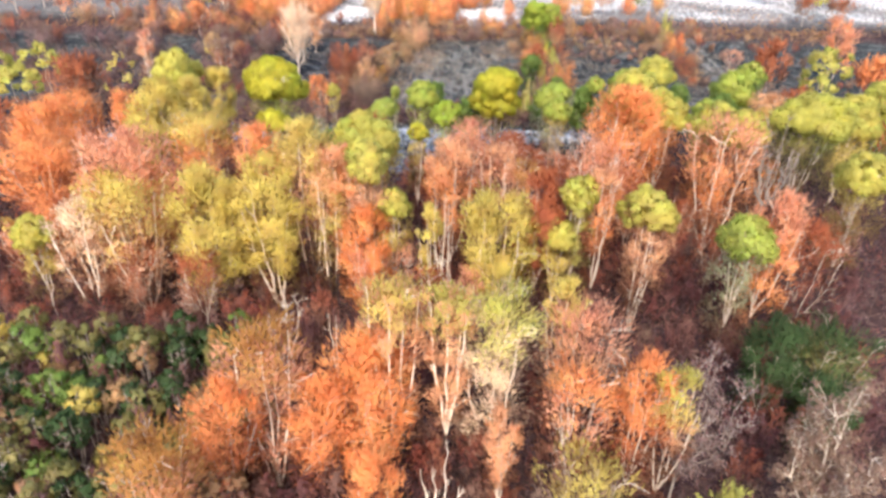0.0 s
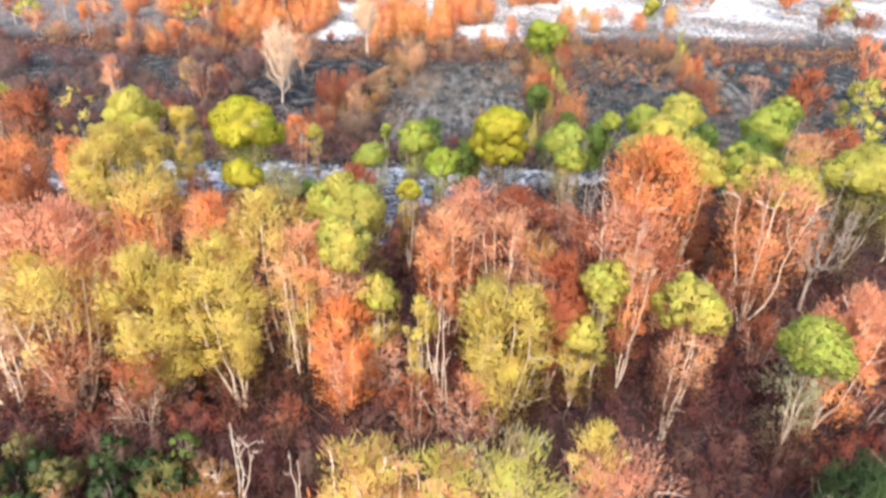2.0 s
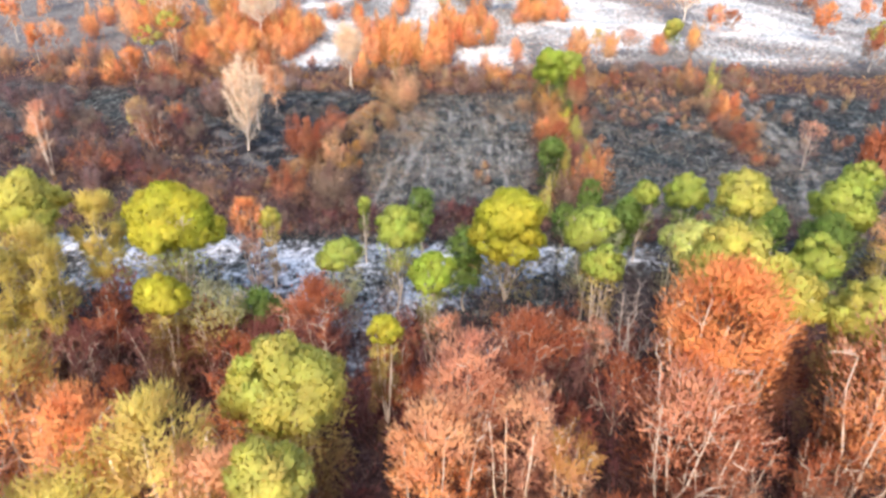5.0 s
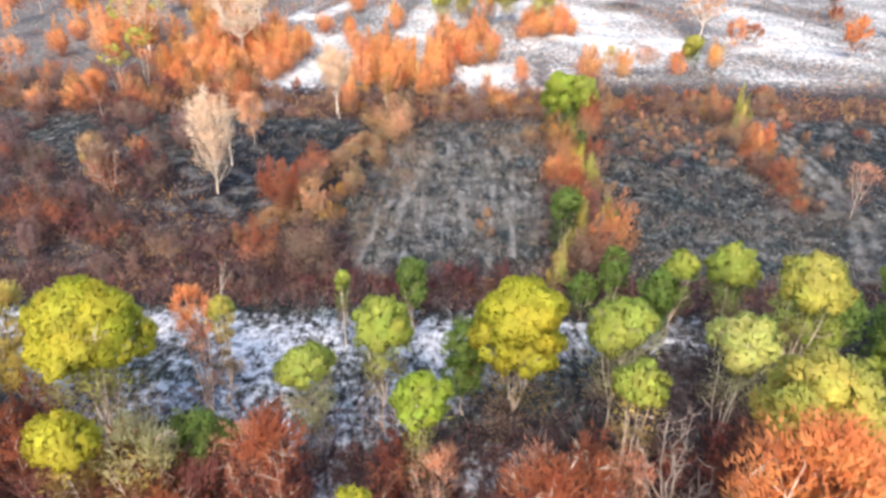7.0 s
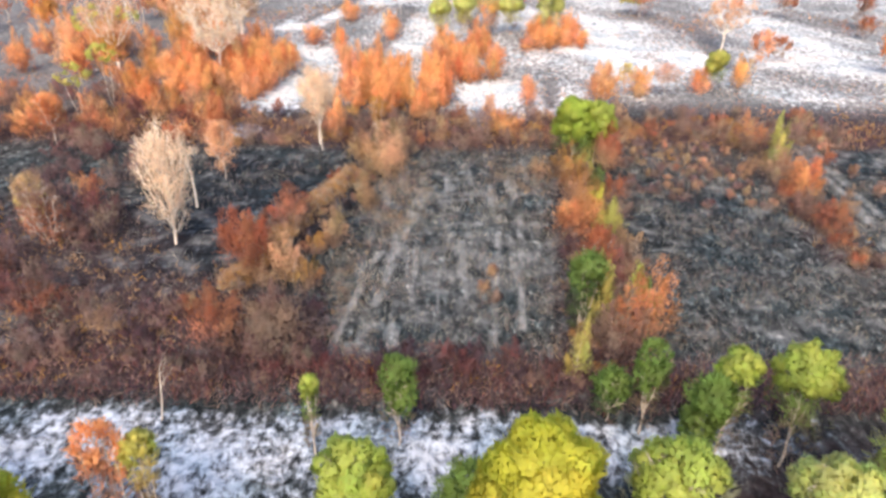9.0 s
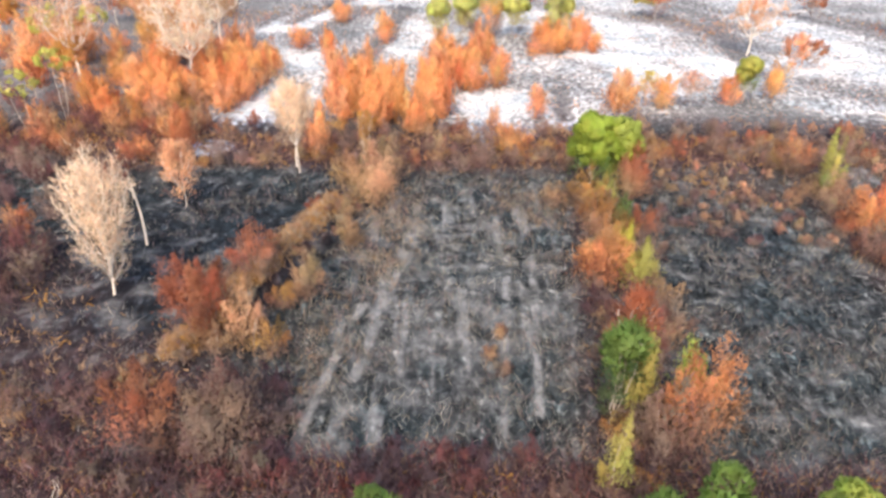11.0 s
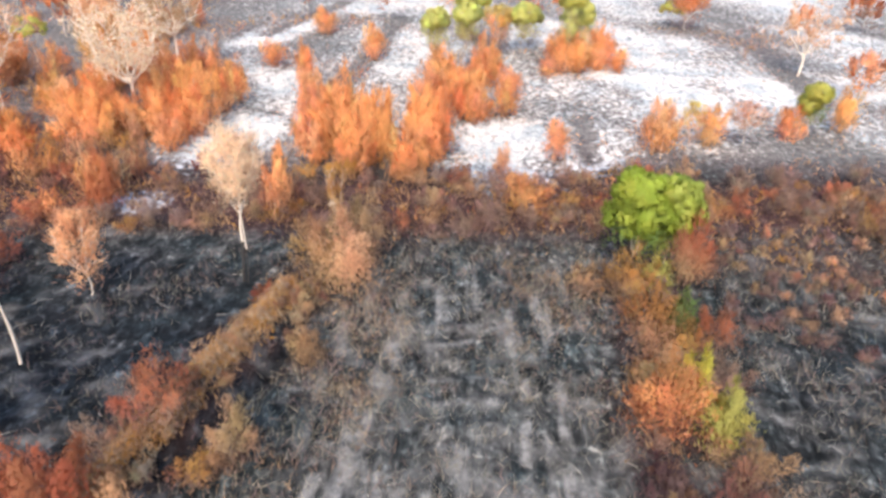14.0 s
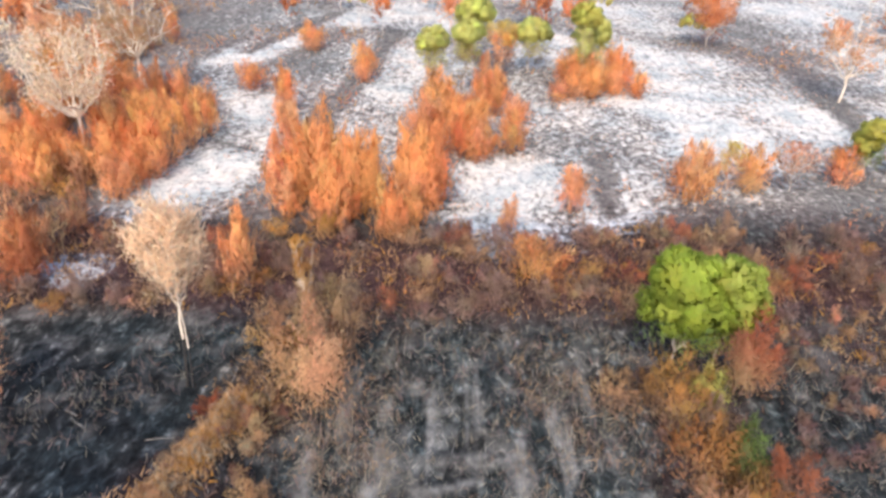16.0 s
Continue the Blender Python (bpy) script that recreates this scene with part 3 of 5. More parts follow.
        tube(wood, curve(feet[p] - np.array([0, 0, 0.1]), tips[p] * 0.85, rng.normal(size=3) * 0.08, 5), np.linspace(0.012 * top, 0.004 * top, 5), 5)
    for g in (twigs, foliage, wood):
        g.v = [q + np.array([0, 0, g0]) for q in g.v]
    if trunks:
        part("trunk", wood.mesh("trunk", BARK, True), ob)
    part("stem", twigs.mesh("stem", LEAVES), ob, "thin grey-brown stems")
    part("foliage", foliage.mesh("foliage", LEAVES), ob)
    return ob


def snag(x, y, top, r, base, label, tone, lean=(0.0, 0.0), arms=26, haze=2600, burnt_to=0.0, material=None):
    """A bleached dead tree shaped like a flame: one thin stem, steep limbs all along it and a haze of fine twigs."""
    ob = holder("dead_tree", x, y, label, "dead tree", "dead trees")
    g0 = float(relief(x, y)) - 0.1
    wood, burnt, fine, boughs = Geo(), Geo(), Geo(), []
    thick = 0.0086 * top
    stem = curve((0, 0, g0), (lean[0], lean[1], top), (0.10 * lean[0] + 0.12, 0.1, 0), 12)
    stem[3:-1, :2] += rng.normal(size=(8, 2)) * 0.004 * top
    rad = np.linspace(thick, thick * 0.12, 12)
    cut = int(round(burnt_to / top * 11))
    tube(wood, stem[cut:], rad[cut:], 7)
    if cut:
        tube(burnt, stem[:cut + 1], rad[:cut + 1] * 1.12, 7)
        second = curve((0.34, -0.1, g0), stem[cut + 2], (0.12, 0, 0), 5)
        tube(burnt, second[:3], (thick * 0.6, thick * 0.55, thick * 0.5), 6)
        tube(wood, second[2:], (thick * 0.5, thick * 0.42, thick * 0.35), 6)
    tone = np.asarray(TONES[tone])
    starts, ends = [], []
    for k in range(arms):
        u = (k + rng.random()) / arms
        z = base + (top - base) * u * 0.72
        at = np.clip((z - g0) / (top - g0) * 11, 0, 10.99)
        i = int(at)
        root = stem[i] + (stem[i + 1] - stem[i]) * (at - i)
        ang = 2.4 * k + rng.normal() * 0.4
        reach = r * (0.35 + 0.65 * math.sin(math.pi * min(0.2 + 0.8 * u, 1.0)) ** 0.8) * (0.7 + 0.3 * rng.random())
        zt = min(root[2] + reach * (1.5 + 1.6 * rng.random()) + 0.3, top - 1.25 * reach)
        end = np.array([root[0] + math.cos(ang) * reach, root[1] + math.sin(ang) * reach, zt])
        limb = curve(root, end, (math.cos(ang) * reach * 0.14, math.sin(ang) * reach * 0.14, -0.08 * (zt - root[2])), 6)
        limb[1:-1] += rng.normal(size=(4, 3)) * 0.035 * r
        bough = Geo()
        boughs.append(bough)
        tube(bough, limb, np.linspace(rad[i] * 0.62, 0.022, 6), 5)
        for _ in range(6):
            q = limb[rng.integers(1, 6)]
            d = (end - root) / np.linalg.norm(end - root) + rng.normal(size=3) * 0.45
            d[2] = abs(d[2]) * 0.8 + 0.15
            d /= np.linalg.norm(d)
            e = q + d * r * (0.25 + 0.25 * rng.random())
            tube(bough, curve(q, e, rng.normal(size=3) * 0.05, 3), (0.03, 0.022, 0.012), 3)
            starts.append(q)
            ends.append(e)
    # the finest twigs
    starts, ends = np.array(starts), np.array(ends)
    p = rng.integers(0, len(starts), haze)
    t = rng.random((haze, 1)) * 1.1
    q = starts[p] * (1 - t) + ends[p] * t + rng.normal(size=(haze, 3)) * 0.13 * r
    d = ends[p] - starts[p]
    d = d / np.linalg.norm(d, axis=1, keepdims=True) + rng.normal(size=(haze, 3)) * 0.5 + np.array([0, 0, 0.25])
    d /= np.linalg.norm(d, axis=1, keepdims=True)
    ln = (0.14 + 0.34 * rng.random((haze, 1)))
    side = np.cross(d, rng.normal(size=(haze, 3)))
    side /= np.linalg.norm(side, axis=1, keepdims=True)
    v = np.stack([q - side * 0.035, q + side * 0.035, q + d * ln], 1).reshape(-1, 3)
    c = tone * (1 + 0.12 * rng.normal(size=(haze, 1)))
    mid = np.array([lean[0] * 0.7, lean[1] * 0.7, base + 0.35 * (top - base)])
    nv = q - mid
    nv = nv / np.linalg.norm(nv, axis=1, keepdims=True) + np.array([0, -0.3, 0.3])
    nv /= np.linalg.norm(nv, axis=1, keepdims=True)
    fine.add(v, np.arange(haze * 3).reshape(-1, 3), np.repeat(np.clip(c, 0.01, 0.92), 3, axis=0), np.repeat(nv, 3, axis=0))
    trunk = part("trunk", wood.mesh("trunk", material or CREAM, True), ob)
    for bough in boughs:
        part("limb", bough.mesh("limb", material or CREAM, True), trunk)
    if cut:
        part("charred_stem", burnt.mesh("charred_stem", CHAR, True), ob, "blackened lower trunk")
    part("crown", fine.mesh("crown", LEAVES), ob)
    return ob


def bare(x, y, top, r, base, material, label, twig_tone=None, lean=(0.0, 0.0), arms=9, twigs=14, full=0.5, leaf=0.11, charred=0.0, spread=1.0, stout=1.0):
    """A dead tree: stem, rising limbs and many fine twigs, with few or no leaves."""
    ob = holder("dead_tree", x, y, label, "dead tree", "dead trees")
    g0 = float(relief(x, y)) - 0.1
    wood, foliage, burnt, boughs = Geo(), Geo(), Geo(), []
    thick = 0.0115 * top * stout
    fork = base
    tip = np.array([lean[0] * 0.5, lean[1] * 0.5, fork])
    pts = curve((0, 0, g0), tip, (rng.normal() * 0.03 * fork, rng.normal() * 0.03 * fork, 0), 6)
    rad = np.linspace(thick * 1.3, thick * 0.85, 6)
    if charred:
        tube(burnt, pts[:4], rad[:4] * 1.05, 7)
        tube(wood, pts[3:], rad[3:], 7)
    else:
        tube(wood, pts, rad, 7)
    for k in range(arms):
        ang = 2 * np.pi * (k + rng.random() * 0.7) / arms
        reach = r * (0.35 + 0.65 * rng.random()) * spread
        zt = base + (top - base) * (0.55 + 0.45 * rng.random()) * (1.0 - 0.25 * (reach / r) ** 2)
        if k == 0:
            reach, zt = 0.12 * r, top
        end = np.array([lean[0] + math.cos(ang) * reach, lean[1] + math.sin(ang) * reach, zt])
        start = pts[-1] * (1.0 if stout > 1 else 0.6 + 0.4 * rng.random())
        limb = curve(start, end, (math.cos(ang) * reach * 0.18, math.sin(ang) * reach * 0.18, -0.1 * (zt - base)), 7)
        limb[1:-1] += rng.normal(size=(5, 3)) * 0.05 * r
        bough = Geo()
        boughs.append(bough)
        tube(bough, limb, np.linspace(thick * 0.7, thick * 0.14, 7), 5)
        for _ in range(twigs):
            root = limb[rng.integers(2, 7)]
            d = (end - start) / np.linalg.norm(end - start) + rng.normal(size=3) * 0.55
            d[2] = abs(d[2])
            d /= np.linalg.norm(d)
            e = root + d * (0.25 + 0.45 * rng.random()) * r * 0.75
            tw = curve(root, e, rng.normal(size=3) * 0.05 * r, 4)
            tube(bough, tw, np.linspace(thick * 0.28, thick * 0.08, 4), 3)
            for _ in range(2):
                q = tw[rng.integers(1, 4)]
                tube(bough, np.stack([q, q + (d + rng.normal(size=3) * 0.5) * 0.16 * r]), (thick * 0.1, thick * 0.04), 3)
            if twig_tone:
                c = np.asarray(TONES[twig_tone])
                leaves(foliage, e, (0.2 * r,) * 3, int(44 * full), leaf, c, c * 0.85, lambda p: rng.random(len(p)), core=(lean[0], lean[1], base + 0.4 * (top - base)))
    trunk = part("trunk", wood.mesh("trunk", material, True), ob)
    for bough in boughs:
        part("limb", bough.mesh("limb", material, True), trunk)
    if charred:
        part("charred_stem", burnt.mesh("charred_stem", CHAR, True), ob, "blackened lower trunk")
    if twig_tone:
        part("crown", foliage.mesh("crown", LEAVES), ob)
    return ob


# ---- ground ----
def blob(x, y, cx, cy, rx, ry, turn=0.0):
    c, s = math.cos(radians(turn)), math.sin(radians(turn))
    u, v = (x - cx) * c + (y - cy) * s, -(x - cx) * s + (y - cy) * c
    return np.clip(1.35 - np.sqrt((u / rx) ** 2 + (v / ry) ** 2), 0, 1)


def strip(x, y, ax, ay, bx, by, wide):
    """1 along the line from a to b, fading to 0 at its width."""
    dx, dy = bx - ax, by - ay
    t = np.clip(((x - ax) * dx + (y - ay) * dy) / (dx * dx + dy * dy), 0, 1)
    return np.clip(1.2 - np.hypot(x - ax - t * dx, y - ay - t * dy) / wide, 0, 1)


def wobble(x, y, s, seed):
    """Cheap rolling noise between about -1 and 1."""
    return (np.sin(x / s + 1.7 * np.sin(y / s * 0.7 + seed) + seed) + np.sin(y / s * 1.3 + 1.5 * np.sin(x / s * 0.9 - seed) + 2 * seed) + 0.6 * np.sin((x + y) / s * 2.1 + 2 * np.sin((x - y) / s * 1.3) + 3 * seed)) / 2.2


DITCHES = ((-12.8, 158, -9.2, 182, 2.0), (-9.2, 182, -7.0, 202, 2.2), (-27.0, 188, -18, 214, 1.8), (48, 190, 45, 160, 2.2), (6.5, 176, 10, 197, 2.0), (16.0, 152, 15, 141, 1.6))


def covers(x, y):
    """Shares of white ash, brown litter and pale furrow sand at a place."""
    w = wobble(x, y, 3.1, 0.4)
    w2 = wobble(x, y, 9.0, 2.2)
    # the ash strip between forest and field
    lower = 72.5 + 3.2 * np.clip((x - 5) / 8, 0, 1) + 2.5 * w2 - 6.5 * np.exp(-((x + 7) / 9) ** 2) - 4.0 * np.exp(-((x + 20) / 8) ** 2)
    ash = np.clip((y - lower) / 3.0, 0, 1) * np.clip((83.3 + 0.8 * w - y) / 1.6, 0, 1) * (0.50 + 0.20 * wobble(x, y, 2.0, 6.6)) * np.clip((27 - x) / 9, 0.3, 1)
    for cx, cy, rx, ry, k in ((4.5, 67.0, 4.5, 2.0, 0.42), (-5.5, 65.2, 1.6, 3.0, 0.50), (2.6, 66.4, 2.6, 1.6, 0.55), (-10.0, 68.5, 6.0, 2.0, 0.5)):
        ash = np.maximum(ash, k * blob(x, y, cx, cy, rx, ry))
    # ash sheets beyond the field
    for cx, cy, rx, ry, turn, k in (
            (-20.5, 146, 6, 9, -20, 0.85), (-24.3, 131, 3.4, 2.4, 0, 0.85), (-19, 165, 4, 11, -18, 0.75), (-25, 190, 5, 13, -20, 0.9),
            (7.5, 145, 6.5, 10, -10, 0.95), (14.5, 142, 5, 5, 0, 0.75), (30, 157, 8.5, 9.5, -15, 1.0), (27, 169, 9, 8, -10, 0.9),
            (40, 163, 8, 9, 0, 0.9), (55, 165, 9, 8, 0, 0.85), (34, 186, 9, 9, 0, 0.75), (14, 193, 9, 14, -10, 0.8), (-6, 160, 3.5, 9, -15, 0.62),
            (62, 222, 22, 10, 0, 0.8), (-10, 212, 16, 14, 0, 0.7)):
        ash = np.maximum(ash, k * 1.15 * blob(x, y, cx, cy, rx * 1.08, ry * 1.08, turn) * (0.85 + 0.22 * w))
    far = np.clip((y - 137) / 8, 0, 1) * (0.49 + 0.24 * wobble(x * 1.0 + 0.45 * y, y * 0.45, 5.0, 3.3)) * np.clip((x + 40) / 18, 0.45, 1)
    ash = np.maximum(ash, far)
    # old ditches cut the far sheets
    for ax, ay, bx, by, wd in DITCHES:
        ash = ash * (1 - 0.75 * strip(x, y, ax, ay, bx, by, wd))
    ash = np.maximum(ash, np.where((y > 84) & (y < 127), 0.02 + 0.08 * np.clip(w2, 0, 1), 0))
    # litter under the trees
    lit = np.clip((71 + 2 * w - y) / 4, 0, 1) * 0.85
    lit = np.maximum(lit, 0.75 * np.clip(1 - np.abs(y - 85.5 + w) / 3.0, 0, 1))
    lit = np.maximum(lit, 0.95 * np.clip(1.7 - np.abs(y - 131.5 + 1.5 * w) / 4.0, 0, 1))
    lit = np.maximum(lit, strip(x, y, -16, 94, -7.5, 119, 3.0) * np.clip(0.45 + 0.5 * wobble(x, y, 1.6, 5.5), 0.1, 0.8))
    lit = np.maximum(lit, strip(x, y, 11.5, 86, 15.5, 122, 3.2) * np.clip(0.55 + 0.4 * wobble(x, y, 1.6, 2.5), 0.15, 0.85))
    lit = np.maximum(lit, 0.8 * strip(x, y, 36, 102, 37, 126, 2.6))
    lit = np.maximum(lit, 0.6 * blob(x, y, -36, 98, 13, 12))
    lit = np.maximum(lit, 0.7 * blob(x, y, -22, 91.5, 11, 6))
    lit = np.maximum(lit, 0.5 * blob(x, y, 28, 124, 6, 5))
    lit = np.maximum(lit, np.clip((y - 130) / 10, 0, 1) * np.clip(0.45 + 0.4 * wobble(x, y, 6, 5.0), 0.2, 0.9))
    lit = np.maximum(lit, 0.95 * blob(x, y, 27, 72, 13, 8))
    lit = lit * (1 - 0.9 * strip(x, y, -11.2, 101.5, -7.2, 114, 0.8))
    # wheel marks and beds
    sand = np.zeros_like(x)
    for ax, ay, bx, by, wd in (
            (-6.6, 88.5, -4.1, 103.5, 0.30), (-4.7, 89.0, -2.0, 107.5, 0.34), (-2.0, 107.5, -0.8, 115, 0.7), (4.6, 88, 6.2, 109, 0.27), (6.9, 91, 8.2, 109, 0.27),
            (41.8, 129, 41.2, 109, 0.42), (43.3, 129, 42.7, 109, 0.42), (41.2, 109, 39.8, 98, 0.42), (42.7, 109, 41.3, 98, 0.42), (39.8, 98, 36.2, 88, 0.42), (41.3, 98, 37.8, 88, 0.42)):
        sand = np.maximum(sand, np.clip(2.2 * strip(x, y, ax, ay, bx, by, wd), 0, 1) * np.clip(0.42 + 0.6 * wobble(x, y, 0.7, 4.4), 0, 0.62))
    fan = (x - 2.5) * (1 + (104 - y) * 0.006)
    rows = wobble(fan, y * 0.10, 0.33, 6.0) + 0.6 * wobble(fan, y * 0.25, 0.8, 2.5)
    inner = np.clip((8.8 - np.abs(x - 2.2)) / 1.5, 0, 1) * np.clip((y - 86.5) / 2, 0, 1) * np.clip((125 - y) / 4, 0, 1)
    sand = np.maximum(sand, inner * np.clip(rows * 0.8 - 0.32, 0, 0.55))
    sand = np.maximum(sand, 0.4 * np.clip(wobble(x, y, 0.8, 8.0) + 0.4 * wobble(x, y, 4.5, 1.0) - 0.35, 0, 1) * ((y > 84) & (y < 127)))
    bed = ((x > 0.5) & (x < 5.2) & (y > 103) & (y < 118)) * np.clip(np.sin(y * 2 * np.pi / 1.9 + 0.9 * np.sin(1.3 * x) + 0.6 * np.sin(0.5 * y)) - 0.3, 0, 1) * 0.7 * np.clip(0.35 + 1.1 * wobble(x, y, 0.6, 5.0), 0, 1)
    sand = np.maximum(sand, bed)
    sand = np.maximum(sand, 0.35 * blob(x, y, 2.5, 100, 7, 7) * np.clip(0.4 + wobble(x, y, 0.9, 3.0), 0, 1))
    sand = np.maximum(sand, np.clip((y - 137) / 6, 0, 1) * 0.38)
    return np.clip(ash, 0, 1), np.clip(lit, 0, 1), np.clip(sand, 0, 1)


def axis_steps(lo, hi, step, reach):
    inner = np.arange(lo, hi + 1e-6, step)
    grow = step * 1.35 ** np.arange(1, 40)
    grow = np.cumsum(grow)
    grow = grow[grow < reach]
    return np.concatenate([lo - grow[::-1], inner, hi + grow])


def build_ground():
    xs, ys = axis_steps(-62, 70, 0.62, 3000), axis_steps(14, 205, 0.58, 3000)
    # finer over the wheel marks and beds
    xs = np.concatenate([xs[xs < -9], np.arange(-8.9, 11.0, 0.2), xs[xs > 11.1]])
    ys = np.concatenate([ys[ys < 99.8], np.arange(100.0, 122.0, 0.3), ys[ys > 122.1]])
    x, y = np.meshgrid(xs, ys, indexing="ij")
    near = (x > -80) & (x < 90) & (y > 0) & (y < 230)
    ash, lit, sand = covers(x, y)
    z = relief(x, y)
    # blobs are charcoal patches; both strips paint the dark hollows beside the bank as shade
    char_and_shade = np.clip(blob(x, y, -20, 112, 15, 13) + 1.2 * blob(x, y, -21, 96, 9, 8) + 0.2 * blob(x, y, 2, 119, 9, 8) + 0.6 * blob(x, y, 25, 110, 9, 10) + 0.6 * blob(x, y, 47, 112, 9, 16) + 0.8 * strip(x, y, -11.4, 101, -7.2, 115, 1.0) + 0.5 * strip(x, y, -15.0, 101, -10.6, 116, 1.1) + 0.25 * wobble(x, y, 2.0, 9.0), 0, 1)
    lump = rng.normal(size=x.shape) * (0.03 + 0.05 * ash + 0.03 * lit)
    z = z + np.where(near, lump, 0)
    z += 0.10 * ((x > 0.5) & (x < 5.2) & (y > 103) & (y < 118)) * np.sin(y * 2 * np.pi / 1.9 + 0.5 * np.sin(1.3 * x))
    ny = len(ys)
    i, j = np.meshgrid(np.arange(len(xs) - 1), np.arange(ny - 1), indexing="ij")
    q = np.stack([i * ny + j, (i + 1) * ny + j, (i + 1) * ny + j + 1, i * ny + j + 1], -1).reshape(-1, 4)
    geo = Geo()
    geo.add(np.stack([x, y, z], -1).reshape(-1, 3), q, np.stack([ash, lit, sand, char_and_shade], -1).reshape(-1, 4))
    me = geo.mesh("ground", SOIL, True)
    me.color_attributes["tone"].name = "cover"
    return tagged(new("ground", me), "burnt black soil with white ash sheets and brown litter", "ground", kind="structure")


build_ground()


# ---- undergrowth that nobody could count ----
def scatter(name, label, category, n, place, tones, size, tall, reach=0.35, slim=0.4, per=7, jitter=0.22):
    """Many small tufts of dead stems and leaves in one object. place(n) gives x and y."""
    geo = Geo()
    x, y = place(n)
    m = len(x)
    cx, cy = np.repeat(x, per), np.repeat(y, per)
    hgt = np.repeat(tall * (0.4 + 0.9 * rng.random(m) ** 1.5), per)
    zz = hgt * rng.random(m * per)
    pos = np.stack([cx + rng.normal(size=m * per) * reach, cy + rng.normal(size=m * per) * reach, relief(cx, cy) + zz], -1)
    nrm = rng.normal(size=(m * per, 3)) * 0.7 + np.array([0, -0.25, 0.4])
    nrm /= np.linalg.norm(nrm, axis=1, keepdims=True)
    ref = np.stack([rng.normal(size=m * per) * 0.5, rng.normal(size=m * per) * 0.5, np.ones(m * per)], -1)
    a = ref - nrm * np.sum(ref * nrm, axis=1, keepdims=True)
    a /= np.linalg.norm(a, axis=1, keepdims=True)
    b = np.cross(nrm, a)
    s = size * (0.5 + rng.random((m * per, 1)))
    v = np.stack([pos - a * s - b * s * slim, pos - a * s + b * s * slim, pos + a * s], 1).reshape(-1, 3)
    pick = np.asarray([TONES[t] for t in tones])[rng.integers(0, len(tones), m)]
    c = np.repeat(pick, per, axis=0) * (1 + jitter * rng.normal(size=(m * per, 1)))
    geo.add(v, np.arange(m * per * 3).reshape(-1, 3), np.repeat(np.clip(c, 0.004, 0.9), 3, axis=0))
    return tagged(new(name, geo.mesh(name, LEAVES)), label, category, kind="stuff")


def box_place(x0, x1, y0, y1, keep=None):
    def place(n):
        x, y = rng.uniform(x0, x1, n), rng.uniform(y0, y1, n)
        if keep is not None:
            k = rng.random(n) < keep(x, y)
            x, y = x[k], y[k]
        return x, y
    return place


# dead growth, its dark purple tones painting the shade between the trees
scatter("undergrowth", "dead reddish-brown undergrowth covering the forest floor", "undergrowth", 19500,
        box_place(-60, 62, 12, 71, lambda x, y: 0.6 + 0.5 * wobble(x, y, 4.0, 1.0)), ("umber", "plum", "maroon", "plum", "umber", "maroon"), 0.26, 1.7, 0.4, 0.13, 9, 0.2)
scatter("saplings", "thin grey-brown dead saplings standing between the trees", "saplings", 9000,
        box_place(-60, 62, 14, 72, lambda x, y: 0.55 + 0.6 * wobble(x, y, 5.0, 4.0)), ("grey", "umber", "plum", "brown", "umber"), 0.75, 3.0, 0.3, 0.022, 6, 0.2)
scatter("dry_grass", "singed tawny grass along the field edges", "grass", 22000,
        box_place(-60, 70, 83.5, 134, lambda x, y: 0.8 * covers(x, y)[1] - 0.05), ("tawny", "umber", "ochre", "brown", "umber", "tawny"), 0.19, 1.0, 0.3, 0.2, 8, 0.18)
scatter("stalks", "thin pale dead stalks standing over the charred field", "stalks", 26000,
        box_place(-32, 50, 86, 127, lambda x, y: np.clip(0.22 + 0.5 * wobble(x, y, 2.2, 3.3) + 0.25 * wobble(x, y, 0.8, 1.1), 0, 1) * np.where(x < -9, 0.5, 1.0) * (1 - strip(x, y, -11.2, 101.5, -7.2, 114, 0.9))), ("straw", "ashen", "grey", "pewter", "brown"), 0.30, 0.7, 0.35, 0.045, 5, 0.25)
scatter("dead_grass", "pale dead grass tufts in rows over the charred field", "grass", 15000,
        box_place(-30, 45, 85, 127, lambda x, y: (0.08 + 1.2 * covers(x, y)[2] + 0.3 * np.clip(wobble(x, y, 2.6, 7.7), 0, 1)) * (x > -9)), ("straw", "ashen", "ashen", "pewter"), 0.30, 0.5, 0.30, 0.055, 6, 0.25)
scatter("edge_brush", "charred purple-brown stems along the edge of the ash", "undergrowth", 5200,
        box_place(-45, 34, 82.6, 87.4, lambda x, y: np.clip(0.65 + 0.5 * wobble(x, y, 1.8, 5.1), 0, 1)), ("umber", "maroon", "grey", "umber", "plum", "brown"), 0.24, 1.5, 0.35, 0.10, 8, 0.2)
scatter("field_grass", "tan dead grass standing along the sides of the field", "grass", 9000,
        box_place(-9, 13, 92, 126, lambda x, y: np.clip((0.9 * blob(x, y, -3.6, 111, 2.6, 9, -8) + 0.8 * blob(x, y, 8.8, 119, 3.4, 6) + 0.5 * blob(x, y, -6.5, 97, 2.2, 6)) * (0.6 + 0.6 * wobble(x, y, 1.1, 2.9)), 0, 1)), ("straw", "tawny", "brown", "grey", "straw"), 0.30, 0.8, 0.28, 0.05, 7, 0.2)
